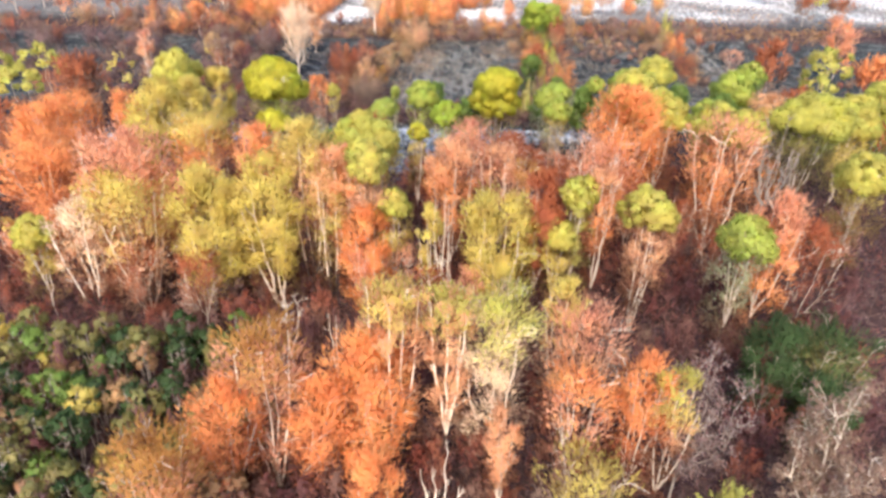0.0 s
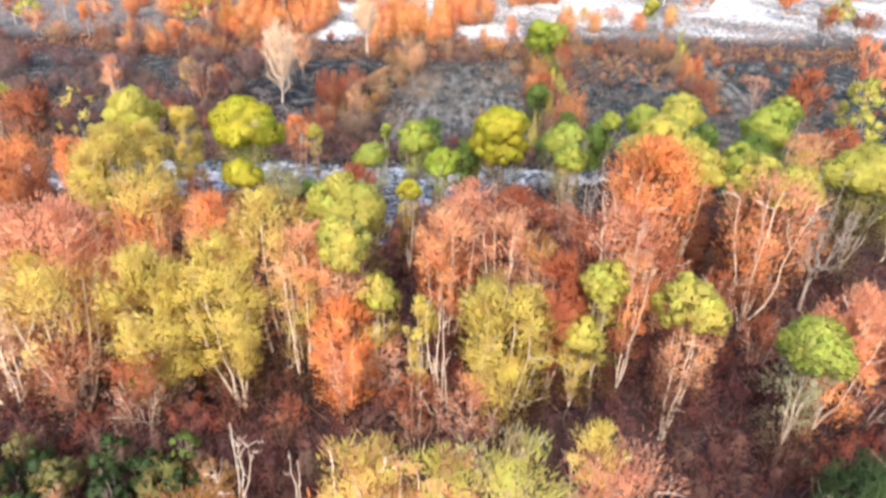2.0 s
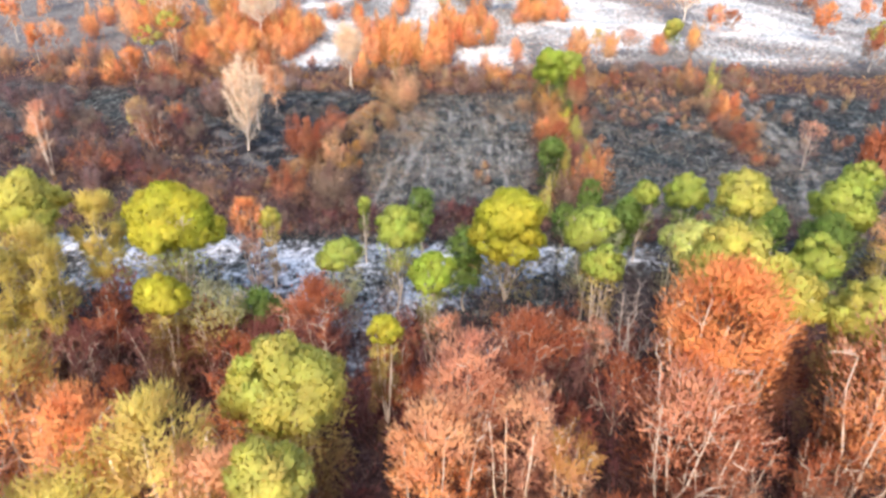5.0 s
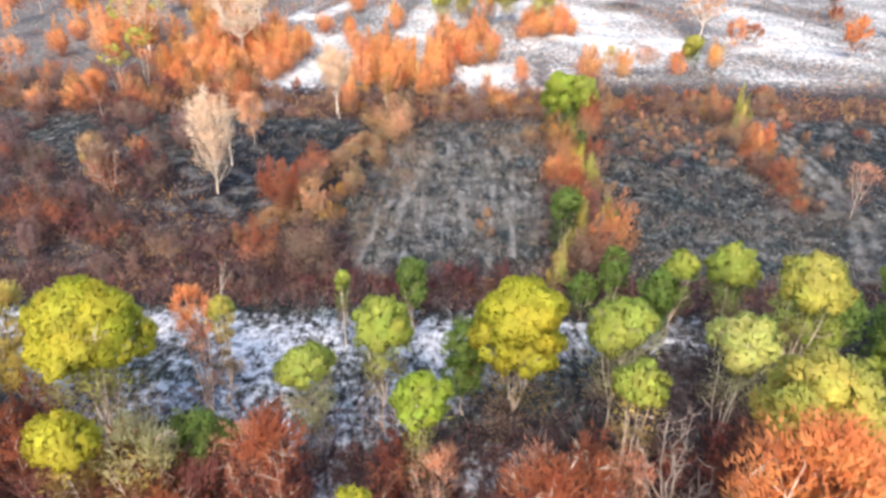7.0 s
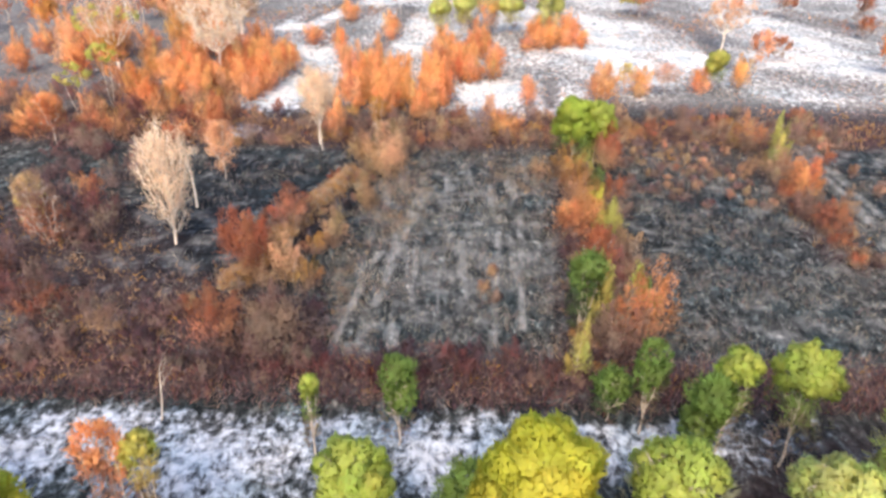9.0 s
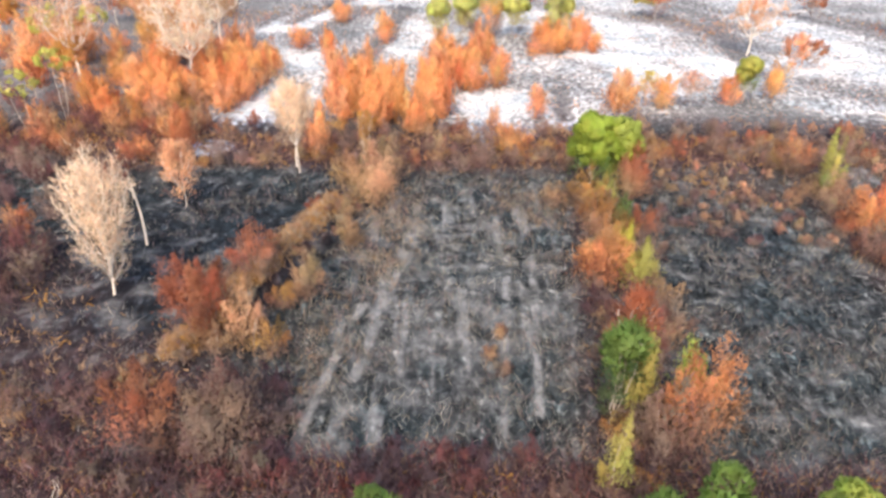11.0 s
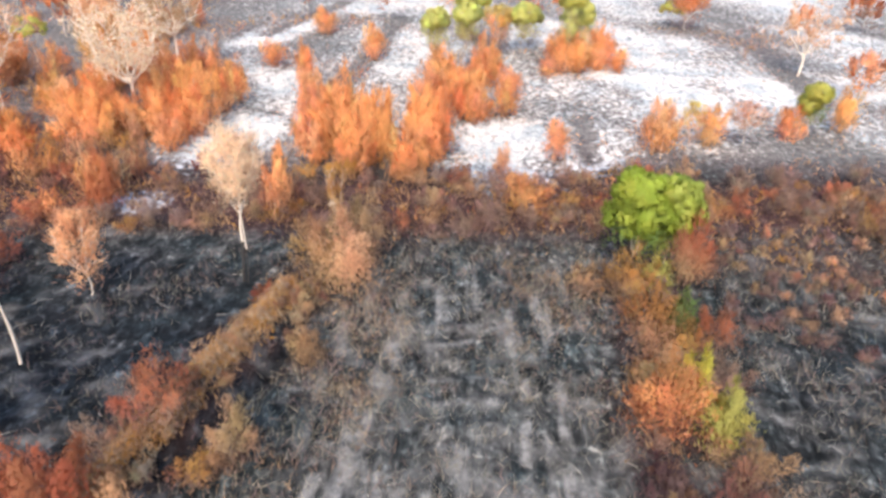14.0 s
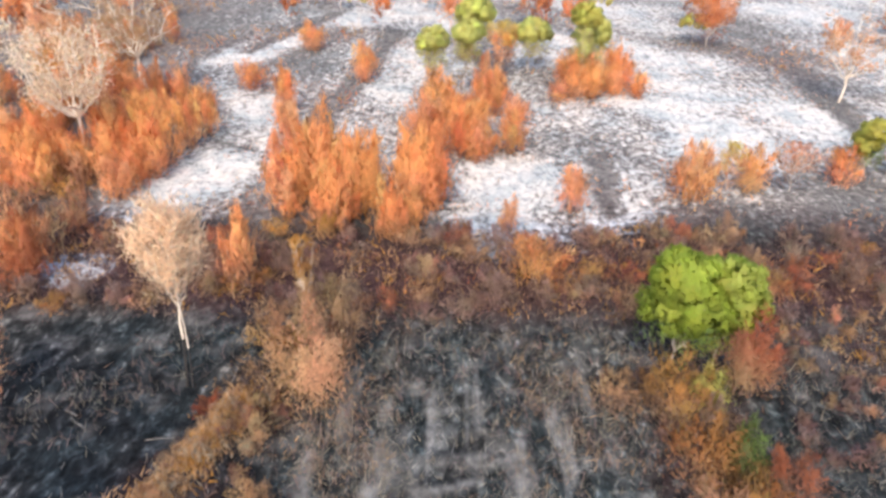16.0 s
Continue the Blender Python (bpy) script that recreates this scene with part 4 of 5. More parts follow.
scatter("bank_grass", "long tan grass drooping over the low bank", "grass", 17000,
        box_place(-17, -7, 94, 118, lambda x, y: np.clip(strip(x, y, -15.0, 95, -8.8, 117, 1.0) * (1.1 + 0.7 * wobble(x, y, 0.9, 4.2)), 0, 1)), ("tawny", "ochre", "tawny", "straw", "tawny", "brown"), 0.22, 0.6, 0.16, 0.12, 8, 0.18)
scatter("far_scrub", "scorched orange scrub beyond the ash", "scrub", 16000,
        box_place(-90, 100, 130, 235, lambda x, y: np.clip(0.9 * covers(x, y)[1] - 0.3, 0, 1) * (covers(x, y)[0] < 0.42)), ("orange", "rust", "brown", "tawny", "ochre", "umber"), 0.26, 1.3, 0.4, 0.2, 8, 0.15)

scatter("far_litter", "pink-brown dead stalks strewn over the far ash", "scrub", 8000,
        box_place(-50, 62, 138, 200, lambda x, y: np.clip(0.25 + 0.5 * wobble(x, y, 3.0, 2.0), 0, 1)), ("pink", "brown", "tawny", "grey"), 0.16, 0.7, 0.5, 0.2, 5, 0.15)


def fallen_sticks():
    """Bleached and charred sticks lying on the burnt ground."""
    for name, label, mat, n, box in (("fallen_branches", "grey fallen branches lying on the burnt field", ASHWOOD, 420, (-50, 55, 84, 128)),
                                     ("charred_sticks", "charred sticks lying on the white ash", CHAR, 700, (-40, 45, 66, 84))):
        geo = Geo()
        for _ in range(n):
            x, y = rng.uniform(box[0], box[1]), rng.uniform(box[2], box[3])
            ang, ln = rng.uniform(0, np.pi), 0.4 + 1.2 * rng.random() ** 2
            z = float(relief(x, y)) + 0.05
            p = np.array([x, y, z])
            d = np.array([math.cos(ang), math.sin(ang), rng.normal() * 0.08])
            tube(geo, curve(p - d * ln / 2, p + d * ln / 2, rng.normal(size=3) * 0.06, 3), (0.025, 0.02, 0.01), 4)
        tagged(new(name, geo.mesh(name, mat, True)), label, "branches", kind="stuff")


fallen_sticks()

# ---- the trees of the forest, front rows ----
tree(-2.4, 28.2, 12.8, 1.6, 4.0, "olive", "peach", 0.82, 0.9, 2, CREAM)
tree(0.4, 28.4, 12.4, 1.3, 3.4, "lime", "peach", 0.84, 0.95, bark=CREAM)
tree(2.8, 29.0, 11.6, 2.2, 3.4, "lime", "cream", 0.76, 0.95, 3, bark=CREAM)
tree(-3.9, 27.8, 10.0, 2.4, 1.4, "orange", "orange", 0.5, 1.1, 3)
tree(-8.9, 27.0, 10.8, 2.2, 2.6, "ochre", "pink", 0.76, 0.8, 4, CREAM)
tree(-10.6, 25.0, 9.0, 1.8, 1.8, "orange", "rust", 0.4)
tree(-6.2, 26.3, 8.6, 1.7, 1.5, "orange", "rust", 0.4)
tree(7.8, 30.5, 10.0, 2.3, 3.5, "pink", "brown", 0.55, 0.75, 3)
tree(6.7, 31.2, 11.2, 1.2, 4.5, "olive", "peach", 0.6, 0.6)
tree(9.8, 25.5, 11.1, 1.6, 5.0, "orange", "rust", 0.35)
tree(6.5, 25.0, 10.6, 1.7, 4.5, "orange", "pink", 0.6, 0.7)
tree(11.2, 24.8, 10.5, 1.1, 6.6, "lime", "peach", 0.4, 0.9)
bare(12.6, 26.0, 10.2, 2.2, 3.4, GREY, "leafless grey paperbark tree with fine twigs among bushes", "grey", arms=12, twigs=20, full=0.35, leaf=0.07, stout=0.6)
tree(-12.2, 20.6, 10.0, 1.8, 3.0, "ochre", "pink", 0.55, 0.9)
tree(-2.6, 20.4, 9.6, 1.5, 1.5, "orange", "orange", 0.55, 1.1)
tree(3.1, 24.5, 8.5, 0.9, 4.0, "peach", "peach")
tree(6.4, 21.0, 8.6, 2.0, 2.0, "olive", "brown", 0.75, 0.7)
tree(11.6, 19.0, 9.2, 1.4, 3.0, "lime", "green", 0.5)
bare(18.7, 24.0, 10.2, 2.4, 3.6, CREAM, "pale dead paperbark tree with brown twigs and white limbs", "brown", arms=10, twigs=18, full=0.9, leaf=0.08, stout=0.7)
bare(0.3, 22.0, 8.0, 1.6, 3.4, CREAM, "leafless white snag standing among scorched trees", arms=5, twigs=4)
bare(-9.2, 33.0, 9.4, 1.7, 3.4, CREAM, "leafless white snag with twisted limbs above brown bushes", arms=5, twigs=5)
bare(-6.2, 32.5, 7.6, 1.0, 4.0, CREAM, "short leafless white snag above brown bushes", arms=3, twigs=3)
tree(19.9, 33.0, 7.6, 1.8, 0.6, "deep", "deep", 0.7, 0.9)
tree(23.5, 33.2, 7.0, 2.1, 0.6, "deep", "moss", 0.65, 0.9)
tree(22.0, 30.5, 5.8, 1.9, 0.6, "deep", "deep")

# second row
tree(-16.6, 43.4, 11.6, 2.4, 1.8, "olive", "olive", 0.5, 1.0, 2)
tree(-9.8, 45.6, 14.4, 1.9, 8.0, "olive", "peach", 0.3, 0.95, 2, CREAM)
tree(-12.3, 43.8, 12.6, 2.3, 4.0, "olive", "olive", 0.5, 0.95, 2, CREAM)
tree(-13.4, 46.6, 13.6, 1.7, 7.5, "orange", "pink", 0.5, 1.0)
tree(-8.3, 44.6, 12.6, 1.6, 5.0, "peach", "olive", 0.5, 0.8, 3, CREAM)
tree(-5.3, 44.2, 13.9, 1.9, 8.6, "lime", "peach", 0.3, 1.1)
tree(-7.0, 44.6, 13.0, 1.3, 5.5, "peach", "orange", 0.6, 0.9)
tree(-3.6, 44.0, 10.4, 1.4, 5.4, "lime", "olive", 0.5)
tree(-5.4, 43.2, 9.4, 1.9, 1.2, "orange", "orange", 0.5, 1.0, 3, CREAM)
tree(-5.9, 50.0, 13.6, 2.7, 8.6, "lime", "olive", 0.4)
bare(0.1, 41.0, 10.6, 2.0, 2.4, CREAM, "twisted white dead tree with bare crooked limbs", arms=6, twigs=3, stout=0.75)
tree(-0.9, 42.0, 10.0, 0.9, 4.5, "olive", "olive", 0.5, 0.6)
tree(3.8, 41.6, 11.2, 2.5, 3.8, "olive", "olive", 0.5, 0.85, 4, CREAM)
tree(6.7, 43.0, 12.2, 1.5, 5.0, "rust", "rust", 0.5, 1.2)
tree(9.3, 43.2, 12.0, 1.4, 5.6, "lime", "lime", 0.5)
tree(11.0, 43.4, 12.2, 1.1, 6.8, "peach", "orange", 0.6, 1.0)
tree(8.0, 42.4, 9.0, 1.4, 3.5, "lime", "olive", 0.5)
tree(13.8, 41.8, 12.0, 2.0, 5.4, "lime", "peach", 0.62, 0.95, 3, CREAM)
tree(19.5, 39.2, 11.4, 2.0, 3.8, "spring", "sage", 0.6, 0.6)
tree(21.8, 40.4, 12.2, 1.7, 2.5, "pink", "orange", 0.6)
tree(0.5, 48.0, 12.4, 1.8, 5.2, "peach", "orange", 0.55, 1.0, 2)
tree(1.9, 52.4, 12.0, 1.8, 6.0, "pink", "rust", 0.5, 1.0)
tree(4.4, 49.6, 11.2, 1.8, 7.0, "peach", "pink", 0.5, 0.9, 2, bark=CREAM)
tree(6.1, 47.8, 10.9, 1.1, 7.4, "ochre", "peach", 0.5, 0.9)
tree(12.6, 52.2, 10.8, 3.0, 4.0, "pink", "rust", 0.55, 0.44, 5, CREAM)
tree(22.6, 53.2, 12.5, 3.0, 5.0, "pink", "orange", 0.5, 0.46, 4, CREAM)
tree(24.4, 54.4, 12.8, 2.1, 9.2, "lime", "peach", 0.3)
tree(23.0, 57.6, 12.4, 2.2, 8.2, "lime", "olive", 0.4)
tree(15.3, 57.2, 13.4, 3.0, 4.4, "orange", "orange", 0.5, 0.85, 3, CREAM)
tree(16.9, 60.2, 14.2, 2.8, 9.4, "lime", "orange", 0.25, 1.1)
tree(19.0, 58.4, 12.8, 2.1, 7.8, "lime", "orange", 0.3)
bare(28.3, 56.0, 11.4, 3.0, 3.6, GREY, "leafless grey tree with spreading limbs below a lime crown", arms=9)
tree(31.4, 57.6, 13.2, 3.4, 9.2, "lime", "spring", 0.3, 1.1)
tree(30.6, 47.0, 12.4, 2.2, 8.4, "lime", "olive", 0.4)
tree(38.0, 63.0, 11.5, 2.6, 4.0, "lime", "olive", 0.5)
tree(42.5, 66.0, 12.0, 3.0, 4.0, "lime", "green", 0.5)
tree(25.6, 42.2, 9.0, 2.3, 1.0, "rust", "umber", 0.5, 0.55, 2)
tree(-36.0, 64.0, 9.6, 3.0, 2.0, "orange", "rust", 0.5)
tree(-31.5, 50.5, 10.4, 3.0, 2.0, "orange", "rust", 0.4)
tree(-34.5, 57.5, 11.0, 2.6, 2.0, "orange", "rust", 0.4)
tree(-23.2, 46.2, 13.2, 3.0, 5.0, "pink", "orange", 0.5, 0.8)
tree(-22.0, 43.2, 11.2, 2.8, 3.0, "olive", "peach", 0.45, 0.6, 2, CREAM)
tree(-25.0, 42.0, 9.8, 1.9, 3.0, "cream", "peach", 0.5, 0.6, 2, CREAM)
tree(-28.5, 42.0, 8.6, 1.5, 3.5, "lime", "olive", 0.5)
tree(-18.6, 50.2, 13.0, 2.1, 6.0, "olive", "orange", 0.72, 1.0)
tree(-19.6, 47.0, 9.8, 2.1, 2.5, "pink", "rust", 0.5, 0.7)

# third row, before the ash
tree(-26.6, 59.2, 11.4, 1.8, 5.0, "olive", "olive", 0.5, 0.8)
tree(-26.0, 61.0, 12.2, 1.9, 5.0, "olive", "olive", 0.5, 0.8)
tree(-29.5, 62.5, 10.6, 1.8, 4.0, "orange", "rust", 0.4)
tree(-23.6, 62.4, 12.0, 1.8, 5.0, "olive", "olive", 0.5, 0.8)
tree(-26.3, 67.2, 13.3, 2.5, 8.2, "lime", "olive", 0.3)
tree(-23.0, 69.2, 10.8, 1.8, 4.0, "olive", "olive", 0.5)
tree(-16.6, 66.0, 13.0, 3.1, 8.0, "yellow", "spring", 0.3, 1.1)
tree(-15.6, 60.6, 9.8, 1.8, 7.0, "yellow", "olive", 0.35)
tree(-13.0, 61.6, 8.6, 1.7, 5.4, "sage", "olive", 0.4, 0.9)
tree(-13.4, 71.2, 9.5, 1.2, 5.4, "orange", "pink", 0.4, 1.0, 3)
tree(-12.0, 71.6, 8.7, 0.9, 6.0, "lime", "olive", 0.5)
tree(-6.2, 67.2, 8.8, 1.6, 3.6, "spring", "sage", 0.72, 0.85, 2, bark=GREY)
tree(-2.5, 70.2, 9.7, 1.7, 5.0, "spring", "spring", 0.5)
tree(-0.1, 63.8, 9.8, 1.6, 6.4, "vivid", "spring", 0.5, 1.0, 2)
tree(-2.4, 56.8, 10.3, 1.0, 7.2, "yellow", "olive", 0.4, 0.9)
tree(-11.2, 64.6, 6.2, 1.8, 2.6, "green", "sage", 0.5, 1.1)
tree(5.1, 69.4, 11.4, 2.8, 6.5, "yellow", "yellow", 0.35, 1.2, dome=False)
tree(2.3, 71.6, 7.6, 1.5, 2.0, "green", "green")
tree(10.7, 65.2, 9.8, 1.4, 6.2, "spring", "olive", 0.4, 0.95, 2)
bare(12.5, 63.2, 8.2, 2.2, 2.4, GREY, "bare pinkish-grey dead tree with many thin twigs", arms=8, twigs=12)
tree(11.0, 70.4, 9.6, 2.2, 3.6, "spring", "sage", 0.74)
tree(17.9, 70.2, 9.0, 2.2, 3.4, "pale", "sage", 0.66, 0.9, 3, bark=CREAM)
tree(15.7, 78.8, 6.6, 1.5, 1.6, "green", "green", 0.5)
tree(17.1, 79.6, 7.6, 1.3, 3.0, "spring", "green", 0.5)
tree(22.6, 72.4, 8.6, 1.9, 3.0, "spring", "sage", 0.7)
tree(21.4, 71.2, 12.4, 2.1, 8.2, "lime", "spring", 0.4)
tree(20.4, 78.6, 8.9, 1.8, 4.2, "spring", "green", 0.5)
tree(24.6, 73.0, 9.0, 1.4, 4.6, "green", "green", 0.5, 0.9)
tree(26.9, 69.2, 8.6, 2.0, 3.0, "spring", "green", 0.5)
tree(32.2, 76.6, 9.4, 2.4, 2.0, "spring", "green", 0.5)
tree(35.0, 80.0, 9.6, 1.8, 3.0, "spring", "green", 0.5)
tree(34.5, 72.5, 8.0, 2.2, 3.0, "peach", "olive", 0.6)
tree(30.0, 74.5, 7.6, 2.0, 2.0, "green", "green")
tree(-1.3, 79.6, 6.6, 1.2, 3.0, "green", "green", 0.5, 0.9)
tree(-5.9, 78.2, 6.4, 0.6, 3.5, "spring", "green", 0.5)
tree(13.0, 81.0, 7.0, 1.1, 3.4, "green", "green", 0.5)
tree(11.2, 82.0, 4.2, 1.3, 0.8, "green", "deep", 0.5, 0.8)
tree(-6.9, 61.6, 8.8, 1.8, 3.0, "rust", "maroon", 0.5, 0.9)
tree(5.7, 59.8, 8.1, 2.0, 2.6, "rust", "maroon", 0.5, 1.0)

# ---- the burnt field and its hedges ----
snag(-21.8, 101.8, 11.2, 2.25, 1.2, "tall bleached dead tree with a dense flame of cream twigs", "blush", lean=(0.3, 0.0), arms=44, haze=5600)
bare(-22.4, 109.3, 6.4, 0.7, 4.8, CREAM, "thin leaning dead stem bleached pale", arms=3, twigs=4, lean=(-0.4, 0.0))
snag(-12.4, 119.4, 10.5, 1.9, 3.8, "pale dead tree with peach twigs and charred lower trunk", "blush", lean=(0.2, 0.9), arms=26, haze=6500, burnt_to=2.9)
bare(-15.7, 81.2, 5.0, 0.7, 3.6, CREAM, "thin leaning dead stem at the edge of the ash", arms=3, twigs=4, lean=(0.9, 0.3), stout=0.55)
tree(-40.6, 94.5, 8.0, 1.5, 3.4, "pink", "peach", 0.5, 0.8, 2, CREAM)
tree(-22.0, 117.2, 5.4, 1.9, 0.8, "peach", "peach", 0.6, 0.7, bark=CREAM)
brush(-14.2, 97.4, 4.9, 2.3, "rust", "rust", 1.5)
brush(-11.2, 96.9, 4.4, 1.3, "peach", "tawny", 1.0, trunks=1)
brush(-13.0, 95.9, 2.4, 1.3, "tawny", "brown", 1.0, trunks=1)
brush(-9.4, 95.6, 2.6, 1.4, "ochre", "brown", 0.8)
brush(-10.0, 88.0, 5.0, 2.9, "brown", "umber", 1.3)
brush(-14.6, 88.4, 5.0, 2.4, "rust", "umber", 1.2)
brush(-11.0, 90.6, 3.8, 1.6, "maroon", "umber")
brush(-12.4, 103.9, 3.8, 2.2, "rust", "brown", 1.2)
brush(-14.4, 102.6, 2.6, 1.5, "brown", "grey", 1.0)
brush(-8.2, 102.3, 3.8, 1.5, "tawny", "brown", 1.2)
brush(-9.6, 101.0, 2.4, 1.3, "ochre", "brown", 0.8)
brush(5.0, 98.0, 1.2, 0.5, "tawny", "brown", 0.7)
brush(4.3, 95.9, 1.0, 0.6, "tawny", "brown", 0.7)
brush(4.9, 94.4, 1.2, 0.7, "brown", "umber", 0.7)
brush(-6.4, 110.2, 3.0, 1.0, "tawny", "tawny", 1.0)
brush(-10.3, 117.2, 1.5, 0.8, "rust", "rust", 0.8)
brush(-5.2, 118.6, 5.6, 2.9, "peach", "tawny", 1.3)
brush(-4.8, 123.0, 5.0, 2.4, "tawny", "brown", 1.3)
brush(-7.6, 115.0, 2.4, 1.4, "tawny", "brown", 0.8)
brush(-7.8, 122.6, 3.6, 1.8, "tawny", "ochre", 1.0)
tree(-6.6, 124.8, 6.2, 0.8, 1.5, "ochre", "tawny", 0.5, 0.7)
tree(14.9, 121.6, 7.3, 2.5, 0.8, "vivid", "green", 0.4, 1.2, dome=False)
tree(17.3, 121.6, 7.0, 2.0, 1.2, "spring", "vivid", 0.45, 1.2, dome=False)
brush(17.9, 119.4, 5.8, 1.7, "rust", "tawny", 1.5)
brush(15.6, 117.6, 3.2, 1.0, "lime", "lime", 1.2)
brush(16.0, 113.7, 3.2, 1.1, "green", "green", 1.2)
brush(13.0, 104.9, 4.8, 2.0, "orange", "rust", 1.5)
brush(14.6, 106.4, 5.0, 1.2, "yellow", "olive", 1.2)
brush(15.5, 103.9, 4.6, 1.2, "lime", "lime", 1.3)
brush(16.4, 101.6, 3.2, 1.6, "tawny", "brown", 1.0)
tree(11.7, 92.6, 7.6, 1.6, 1.0, "rust", "brown", 0.5, 0.8)
tree(10.8, 90.4, 6.8, 1.4, 0.5, "green", "deep", 0.7, 1.0, dome=False)
brush(12.0, 91.0, 6.6, 1.0, "lime", "lime", 1.2)
brush(12.8, 87.4, 6.0, 1.9, "brown", "umber", 1.3, trunks=2)
brush(14.6, 88.4, 7.2, 1.8, "orange", "brown", 1.3, trunks=2)
brush(14.8, 90.2, 7.2, 1.2, "vivid", "vivid", 1.2, trunks=1)
brush(10.0, 85.8, 5.0, 0.8, "olive", "olive", 0.9, trunks=2)
brush(13.6, 97.2, 4.6, 2.5, "maroon", "brown", 1.5)
brush(16.0, 98.4, 3.4, 1.6, "brown", "tawny", 1.0)
brush(12.0, 100.6, 2.6, 1.5, "umber", "plum", 1.0)
brush(13.4, 109.4, 3.6, 1.8, "tawny", "brown", 1.0)
brush(15.6, 110.6, 3.4, 1.7, "ochre", "brown", 1.0)
brush(13.8, 113.2, 3.6, 1.9, "ochre", "tawny", 1.0)
brush(13.6, 117.2, 4.2, 2.1, "ochre", "brown", 1.1)
brush(11.0, 118.6, 2.6, 1.5, "tawny", "brown", 0.8)
brush(17.6, 112.0, 3.2, 1.4, "rust", "brown", 1.0)
brush(16.8, 107.8, 3.0, 1.5, "brown", "umber", 1.0)
brush(36.9, 121.4, 6.0, 1.3, "lime", "lime", 1.1)
brush(36.5, 113.4, 5.4, 1.7, "orange", "orange", 1.2)
brush(35.6, 117.4, 4.0, 1.7, "tawny", "brown", 0.8)
brush(36.2, 106.2, 3.6, 1.7, "rust", "umber", 0.8)
brush(35.0, 110.0, 3.2, 1.4, "brown", "umber", 0.8)
brush(35.4, 125.4, 5.0, 2.0, "orange", "brown", 0.6)
brush(38.4, 109.0, 3.4, 1.2, "tawny", "brown", 0.8)
tree(40.4, 99.6, 5.6, 1.4, 1.8, "pink", "grey", 0.6, 0.5)
tree(-32.3, 101.6, 5.2, 2.0, 0.8, "brown", "rust", 0.5, 0.7, 2)
tree(-34.5, 104.0, 5.4, 1.3, 0.8, "tawny", "olive", 0.5, 0.7)
brush(-29.0, 93.0, 3.8, 2.4, "umber", "brown", 0.7)
brush(-36.0, 94.0, 4.0, 2.6, "rust", "umber", 0.7)
brush(-22.5, 90.0, 3.0, 1.8, "brown", "tawny", 0.6)
tree(-43.5, 125.2, 5.2, 1.8, 1.0, "orange", "rust", 0.5)

# ---- beyond the field ----
brush(-38.6, 138.6, 6.6, 2.0, "ochre", "orange", 1.3, trunks=2)
bare(-47.0, 151.5, 11.0, 4.2, 3.6, CREAM, "bleached dead tree with a haze of peach twigs", "peach", arms=9, twigs=12, full=0.7, stout=1.4)
bare(-31.0, 148.8, 12.4, 4.2, 3.6, CREAM, "great bleached dead tree with cream limbs and fine twigs", "cream", arms=12, twigs=14, full=0.6, stout=1.3)
bare(-32.2, 165.5, 12.6, 4.4, 4.4, CREAM, "bleached dead tree with ochre twigs beyond the ash", "tawny", arms=10, twigs=14, full=0.7, stout=1.4)
brush(-26.0, 129.2, 6.0, 1.4, "rust", "rust", 1.3, trunks=2)
brush(-12.0, 129.8, 6.0, 1.2, "orange", "pink", 1.3, trunks=2)
brush(-8.4, 142.0, 8.4, 2.3, "orange", "orange", 1.3, trunks=2)
brush(-5.4, 141.0, 8.0, 2.1, "orange", "orange", 1.3, trunks=2)
brush(-10.2, 144.0, 8.2, 2.0, "pink", "orange", 1.3, trunks=2)
brush(-7.0, 137.5, 5.4, 1.9, "orange", "tawny", 1.3, trunks=2)
brush(-0.9, 142.2, 7.6, 1.9, "orange", "pink", 1.3, trunks=2)
brush(-2.8, 137.5, 4.4, 1.5, "orange", "tawny", 1.3, trunks=2)
brush(8.2, 131.6, 3.6, 2.4, "orange", "ochre", 1.4)
brush(11.9, 141.0, 4.8, 1.0, "peach", "pink", 1.3, trunks=2)
brush(6.6, 138.0, 3.0, 0.7, "peach", "pink", 1.3, trunks=2)
brush(3.2, 156.0, 6.0, 2.4, "orange", "pink", 1.3, trunks=2)
brush(0.6, 164.0, 5.6, 2.4, "orange", "orange", 1.3, trunks=2)
tree(-0.2, 167.0, 8.4, 2.0, 4.0, "pale", "lime", 0.5)
tree(3.6, 172.0, 8.0, 2.1, 4.0, "pale", "lime", 0.5)
tree(4.6, 184.0, 9.0, 2.8, 3.0, "pale", "lime", 0.5)
tree(8.0, 178.0, 6.4, 2.0, 2.0, "olive", "orange", 0.6)
tree(11.8, 181.0, 6.6, 2.8, 2.0, "pale", "lime", 0.5)
tree(17.4, 174.0, 10.0, 1.9, 3.5, "lime", "pale", 0.5)
tree(18.8, 177.0, 8.0, 2.3, 1.5, "pale", "lime", 0.5)
brush(21.8, 173.0, 5.0, 2.4, "orange", "pink", 1.3, trunks=2)
brush(17.0, 169.5, 3.8, 2.2, "orange", "pink", 1.3, trunks=2)
tree(39.0, 194.0, 8.0, 3.2, 2.0, "orange", "rust", 0.4, 0.9, bark=CREAM)
bare(47.0, 170.0, 10.4, 3.4, 3.8, CREAM, "pale dead tree with peach twigs on white ash", "peach", arms=9, twigs=9, full=0.7)
tree(38.4, 147.8, 5.8, 1.7, 1.6, "lime", "green", 0.4)
brush(36.4, 147.0, 4.2, 1.4, "orange", "pink", 1.3, trunks=2)
brush(42.9, 149.4, 5.0, 1.5, "orange", "pink", 1.3, trunks=2)
